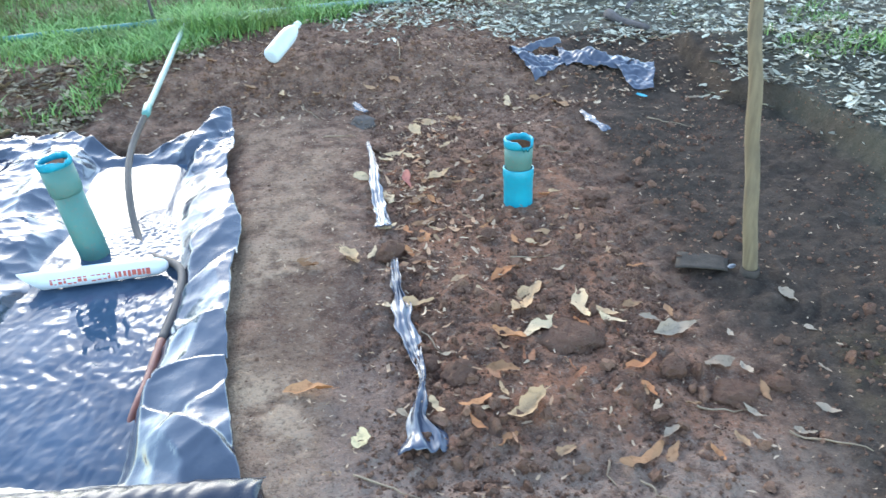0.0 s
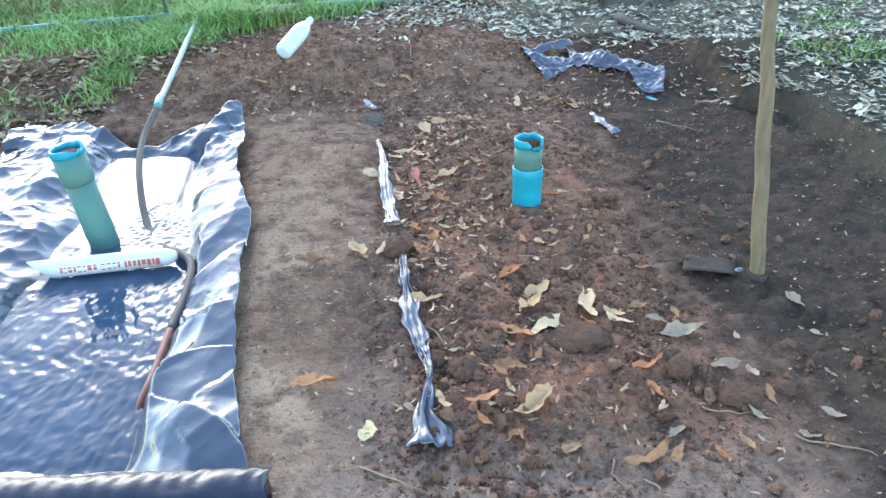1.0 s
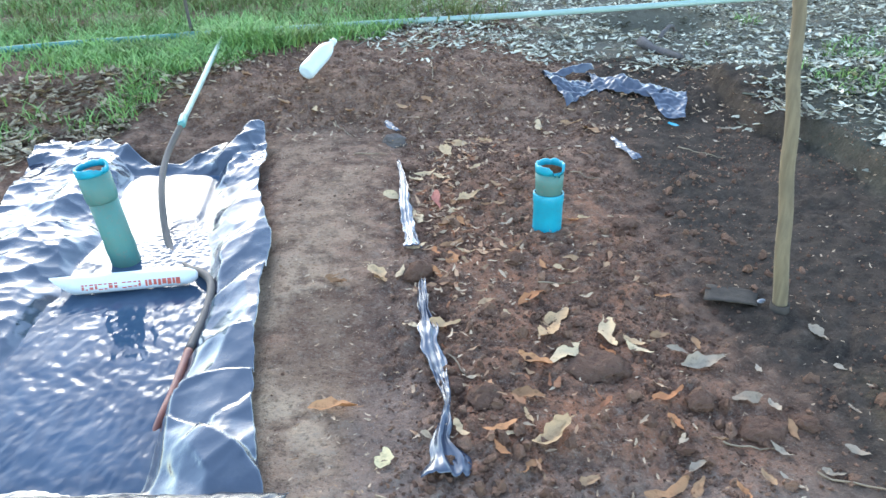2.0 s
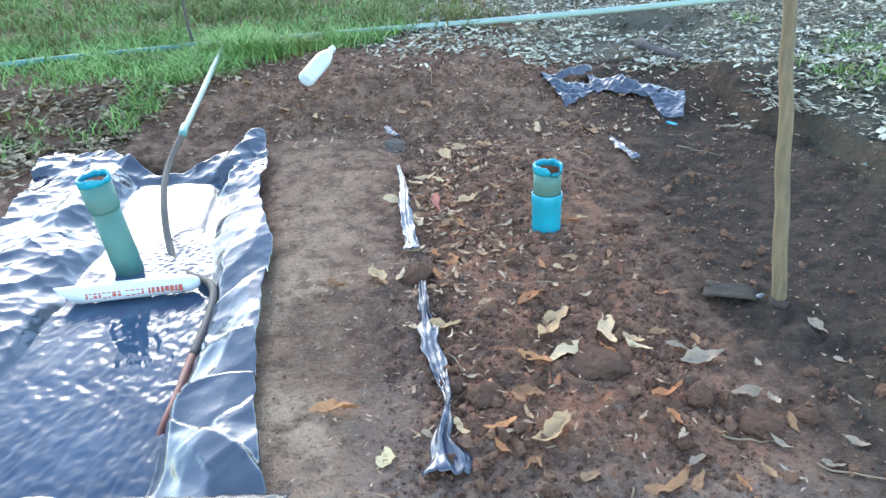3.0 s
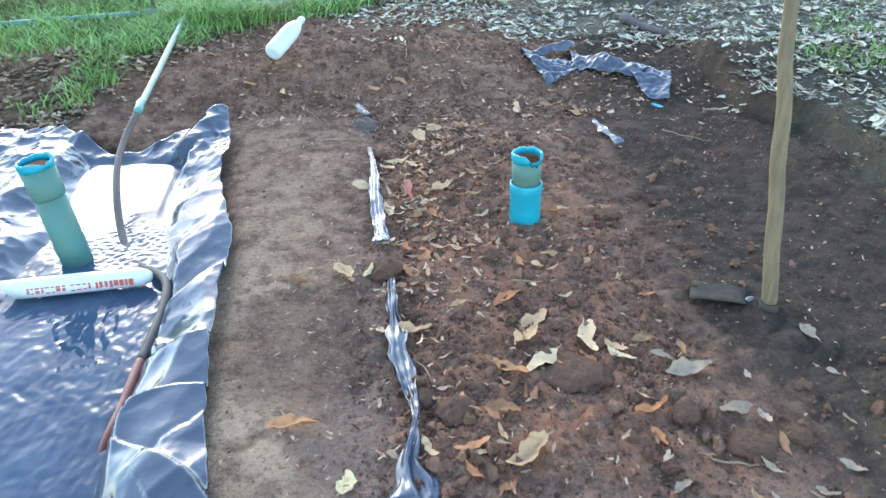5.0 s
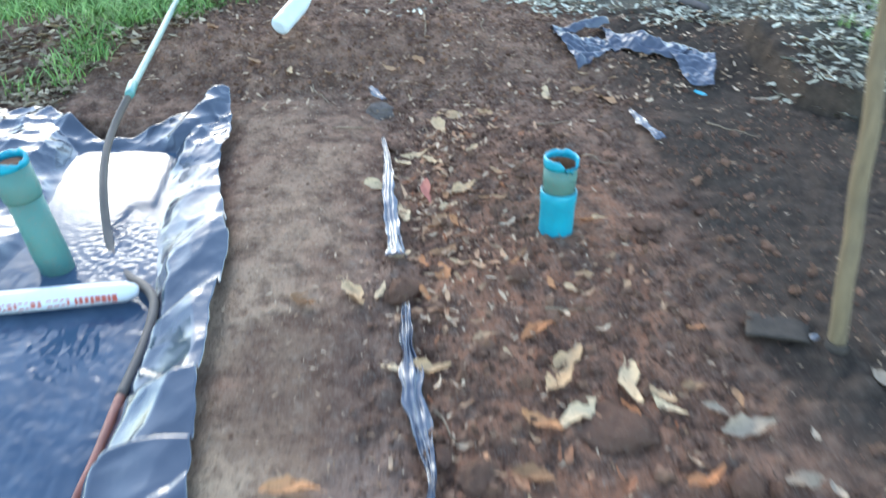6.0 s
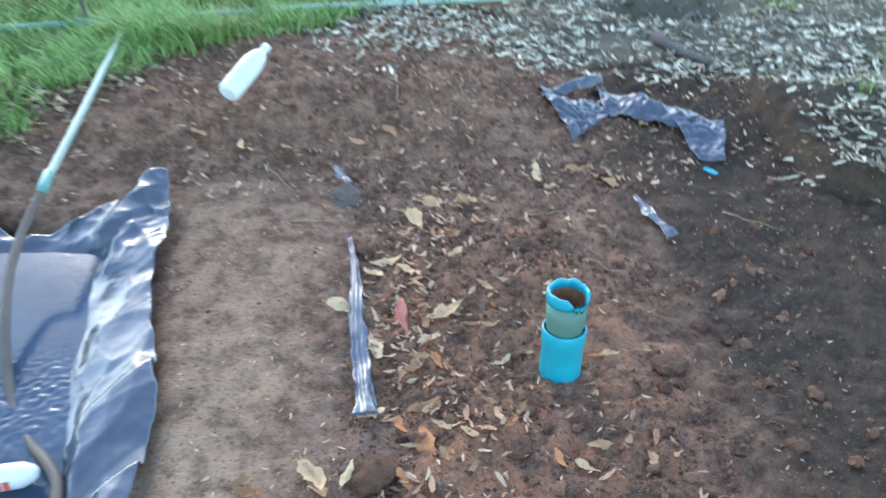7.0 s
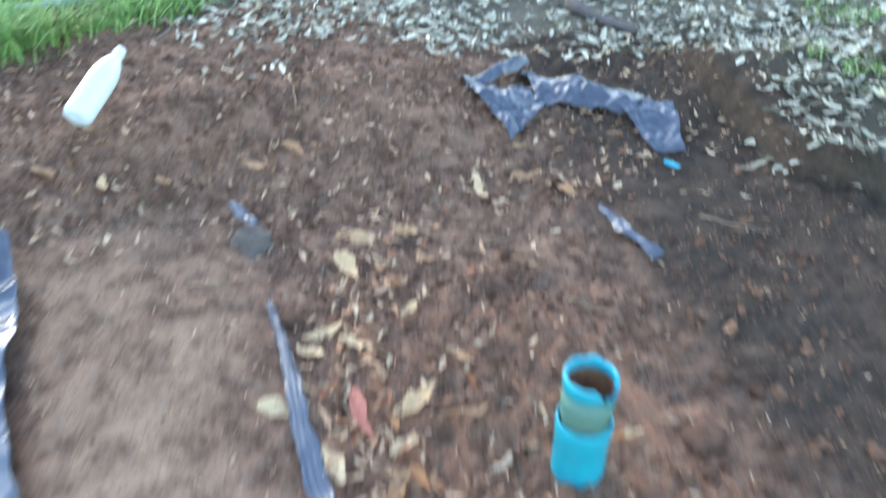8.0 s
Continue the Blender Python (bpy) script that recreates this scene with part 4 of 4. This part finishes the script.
def scatter_leaves(name, count, chance, area, sizes, material, label):
    verts, faces = [], []
    made = 0
    while made < count:
        x, y = rng.uniform(area[0], area[1]), rng.uniform(area[2], area[3])
        if rng.random() > chance(x, y):
            continue
        made += 1
        length = sizes[0] + (sizes[1] - sizes[0]) * rng.random() ** 1.7
        rows = leaf_points(length, length * rng.uniform(0.25, 0.5), rng.uniform(-0.03, 0.2), rng.uniform(-0.2, 0.9), rng.uniform(-1.0, 1.0), 5, rng)
        m = pose(x, y, ground_z(x, y) + 0.004 + rng.random() * 0.012 + 0.06 * length, rng.gauss(0, 13), rng.gauss(0, 10), rng.uniform(0, 360))
        s = len(verts)
        verts.extend((m @ Vector(p))[:] for row in rows for p in row)
        faces.extend((s + 3 * i + k, s + 3 * i + k + 1, s + 3 * i + k + 4, s + 3 * i + k + 3) for i in range(len(rows) - 1) for k in range(2))
    tagged(new(name, from_lists(name, verts, faces, material)), label, "leaves", kind="stuff")


def step_at(v, lo, hi):
    return float(smooth(np.float64(v), lo, hi))


def on_sheet(x, y):
    return x < float(edge_right(y)) + 0.02 and x > float(edge_left(y)) - 0.02 and y < float(edge_top(x)) + 0.02


def grass_line(x):
    return float(np.interp(x, [-4, -1.9, -1.7, -1.44, -1.25, -1.02, -0.81, -0.4, 0.3, 1.2, 3.5], [3.2, 3.5, 3.6, 3.96, 4.3, 4.52, 4.78, 5.09, 5.45, 6.1, 6.3]))


def litter_chance(x, y):
    edge = x - float(ledge_line(y)) + 0.25 * noise.noise(Vector((x * 2, y * 2, 4)))
    right = step_at(edge, -0.05, 0.2) * (0.35 + 0.65 * step_at(y, 2.6, 3.6))
    back = step_at(y + 0.25 * noise.noise(Vector((x * 3, y * 3, 1))), 4.62, 5.0) * step_at(x, -0.5, 0.2)
    bare = 1 - 0.8 * step_at(0.35 - math.hypot(x - 1.35, y - 5.25), 0, 0.2)
    return min(1.0, max(right, back) * (0.55 + 0.9 * (noise.noise(Vector((x * 3, y * 3, 7))) + 0.4)) * bare)


scatter_leaves("leaf_litter", 25000, litter_chance, (-0.5, 5.0, 2.2, 8.0), (0.02, 0.085), LITTER, "dense pale dry leaf litter covering the ground")
scatter_leaves("leaf_litter", 2600, lambda x, y: (0.0 if on_sheet(x, y) else 1.0) * step_at(grass_line(x) + 0.35 + 0.6 * step_at(-x, 1.3, 1.6) - y, 0, 0.3) * step_at(y - grass_line(x), -0.25, 0.15), (-3.2, -0.9, 3.0, 5.0), (0.03, 0.095), WARM_LITTER, "dry brown leaf litter at the grass edge")
scatter_leaves("leaf_litter", 900, lambda x, y: step_at(y, 5.0, 5.4) * (0.3 + step_at(noise.noise(Vector((x, y, 2)) * 1.6), 0.0, 0.3)), (-3.5, 0.2, 5.0, 8.0), (0.03, 0.08), WARM_LITTER, "dry leaves scattered among grass")


def bed_chance(x, y):
    inside = step_at(x, 0.0, 0.12) * step_at(1.05 - x, 0, 0.45) * step_at(y, 1.35, 1.6) * step_at(4.1 - y, 0, 0.5)
    dense = 0.22 + 0.78 * step_at(0.5 - x, 0, 0.25) * step_at(y, 2.1, 2.5)
    return dense * inside * (0.3 + 0.7 * step_at(noise.noise(Vector((x * 3.5, y * 3.5, 3))), -0.1, 0.35)) * (1 - 0.5 * step_at(x, 0.5, 0.9))


scatter_leaves("bed_litter", 170, bed_chance, (0.0, 1.1, 1.3, 4.1), (0.02, 0.065), BED_LITTER, "broken brown leaves mixed into the loose fill")
scatter_leaves("leaf_fragments", 520, bed_chance, (0.0, 1.2, 1.3, 4.2), (0.012, 0.045), FRAGMENT, "pale leaf fragments on the loose fill")
scatter_leaves("leaf_fragments", 1700, lambda x, y: 0.0 if on_sheet(x, y) or y > grass_line(x) else 0.5 + 0.4 * noise.noise(Vector((x * 4, y * 4, 1))), (-1.0, 2.2, 1.1, 4.9), (0.005, 0.024), FRAGMENT, "tiny pale leaf fragments and straw on soil")

scatter_leaves("leaf_fragments", 800, lambda x, y: 0.0 if on_sheet(x, y) or y > grass_line(x) else 0.4 + 0.8 * noise.noise(Vector((x * 3, y * 3, 11))), (-1.2, 1.9, 3.75, 5.1), (0.012, 0.05), FRAGMENT, "pale and brown leaf fragments on the soil bank")
scatter_leaves("leaf_fragments", 420, lambda x, y: 0.0 if on_sheet(x, y) else 0.5, (-0.75, 0.0, 1.2, 3.8), (0.006, 0.022), FRAGMENT, "tiny pale bits trodden into the path")


def scatter_grass(name, count, chance, area, heights, material, label):
    verts, faces = [], []
    made = 0
    while made < count:
        x, y = rng.uniform(area[0], area[1]), rng.uniform(area[2], area[3])
        if rng.random() > chance(x, y):
            continue
        g = ground_z(x, y)
        for blade in range(5):
            made += 1
            bx, by = x + rng.gauss(0, 0.022), y + rng.gauss(0, 0.022)
            h, a, w = rng.uniform(*heights), rng.uniform(0, 6.283), rng.uniform(0.0022, 0.005)
            lean = rng.uniform(0.3, 1.3) * h
            dx, dy = math.cos(a), math.sin(a)
            s = len(verts)
            for t in (0.0, 0.4, 0.75):
                ww = w * (1 - 0.6 * t)
                cx, cy, cz = bx + dx * lean * t * t, by + dy * lean * t * t, g - 0.004 + h * (t - 0.25 * t * t)
                verts += [(cx - dy * ww, cy + dx * ww, cz), (cx + dy * ww, cy - dx * ww, cz)]
            verts.append((bx + dx * lean, by + dy * lean, g + h * 0.72))
            faces += [(s, s + 1, s + 3, s + 2), (s + 2, s + 3, s + 5, s + 4), (s + 4, s + 5, s + 6)]
    tagged(new(name, from_lists(name, verts, faces, material)), label, "grass", kind="stuff")


def green_chance(x, y):
    if on_sheet(x, y):
        return 0.0
    n = noise.noise(Vector((x * 2.0, y * 2.0, 5)))
    return step_at(y - grass_line(x) + 0.25 * n, 0.0, 0.3) * (0.25 + 0.75 * step_at(n, -0.3, 0.2)) * (1 - 0.75 * step_at(y, 5.3, 5.8)) * (1 - 0.8 * step_at(-x, 1.4, 1.7) * step_at(4.75 - y, 0, 0.3))


scatter_grass("grass", 26000, green_chance, (-3.4, 0.4, 3.2, 7.0), (0.04, 0.12), GREEN_GRASS, "short green grass on the bank")
scatter_grass("dry_grass", 12000, lambda x, y: step_at(y - 0.2 * x, 5.35, 5.7) * (0.3 + 0.7 * step_at(noise.noise(Vector((x, y, 3)) * 1.5), -0.2, 0.3)) * (1 - step_at(x, 0.3, 1.0)), (-3.8, 1.0, 5.2, 8.2), (0.06, 0.2), DRY_GRASS, "yellowing dry grass beyond the pipe")
scatter_grass("grass_tufts", 2500, lambda x, y: step_at(noise.noise(Vector((x * 1.6, y * 1.6, 8))), 0.22, 0.4), (2.0, 4.8, 3.6, 7.5), (0.03, 0.09), GREEN_GRASS, "sparse green weeds growing through leaf litter")
scatter_grass("grass_tufts", 1500, lambda x, y: step_at(0.24 - math.hypot((x + 0.95) * 0.6, y - 5.02), 0.0, 0.2), (-1.4, -0.4, 4.75, 5.3), (0.08, 0.2), GREEN_GRASS, "long green grass tufts overgrowing the pipe joint")
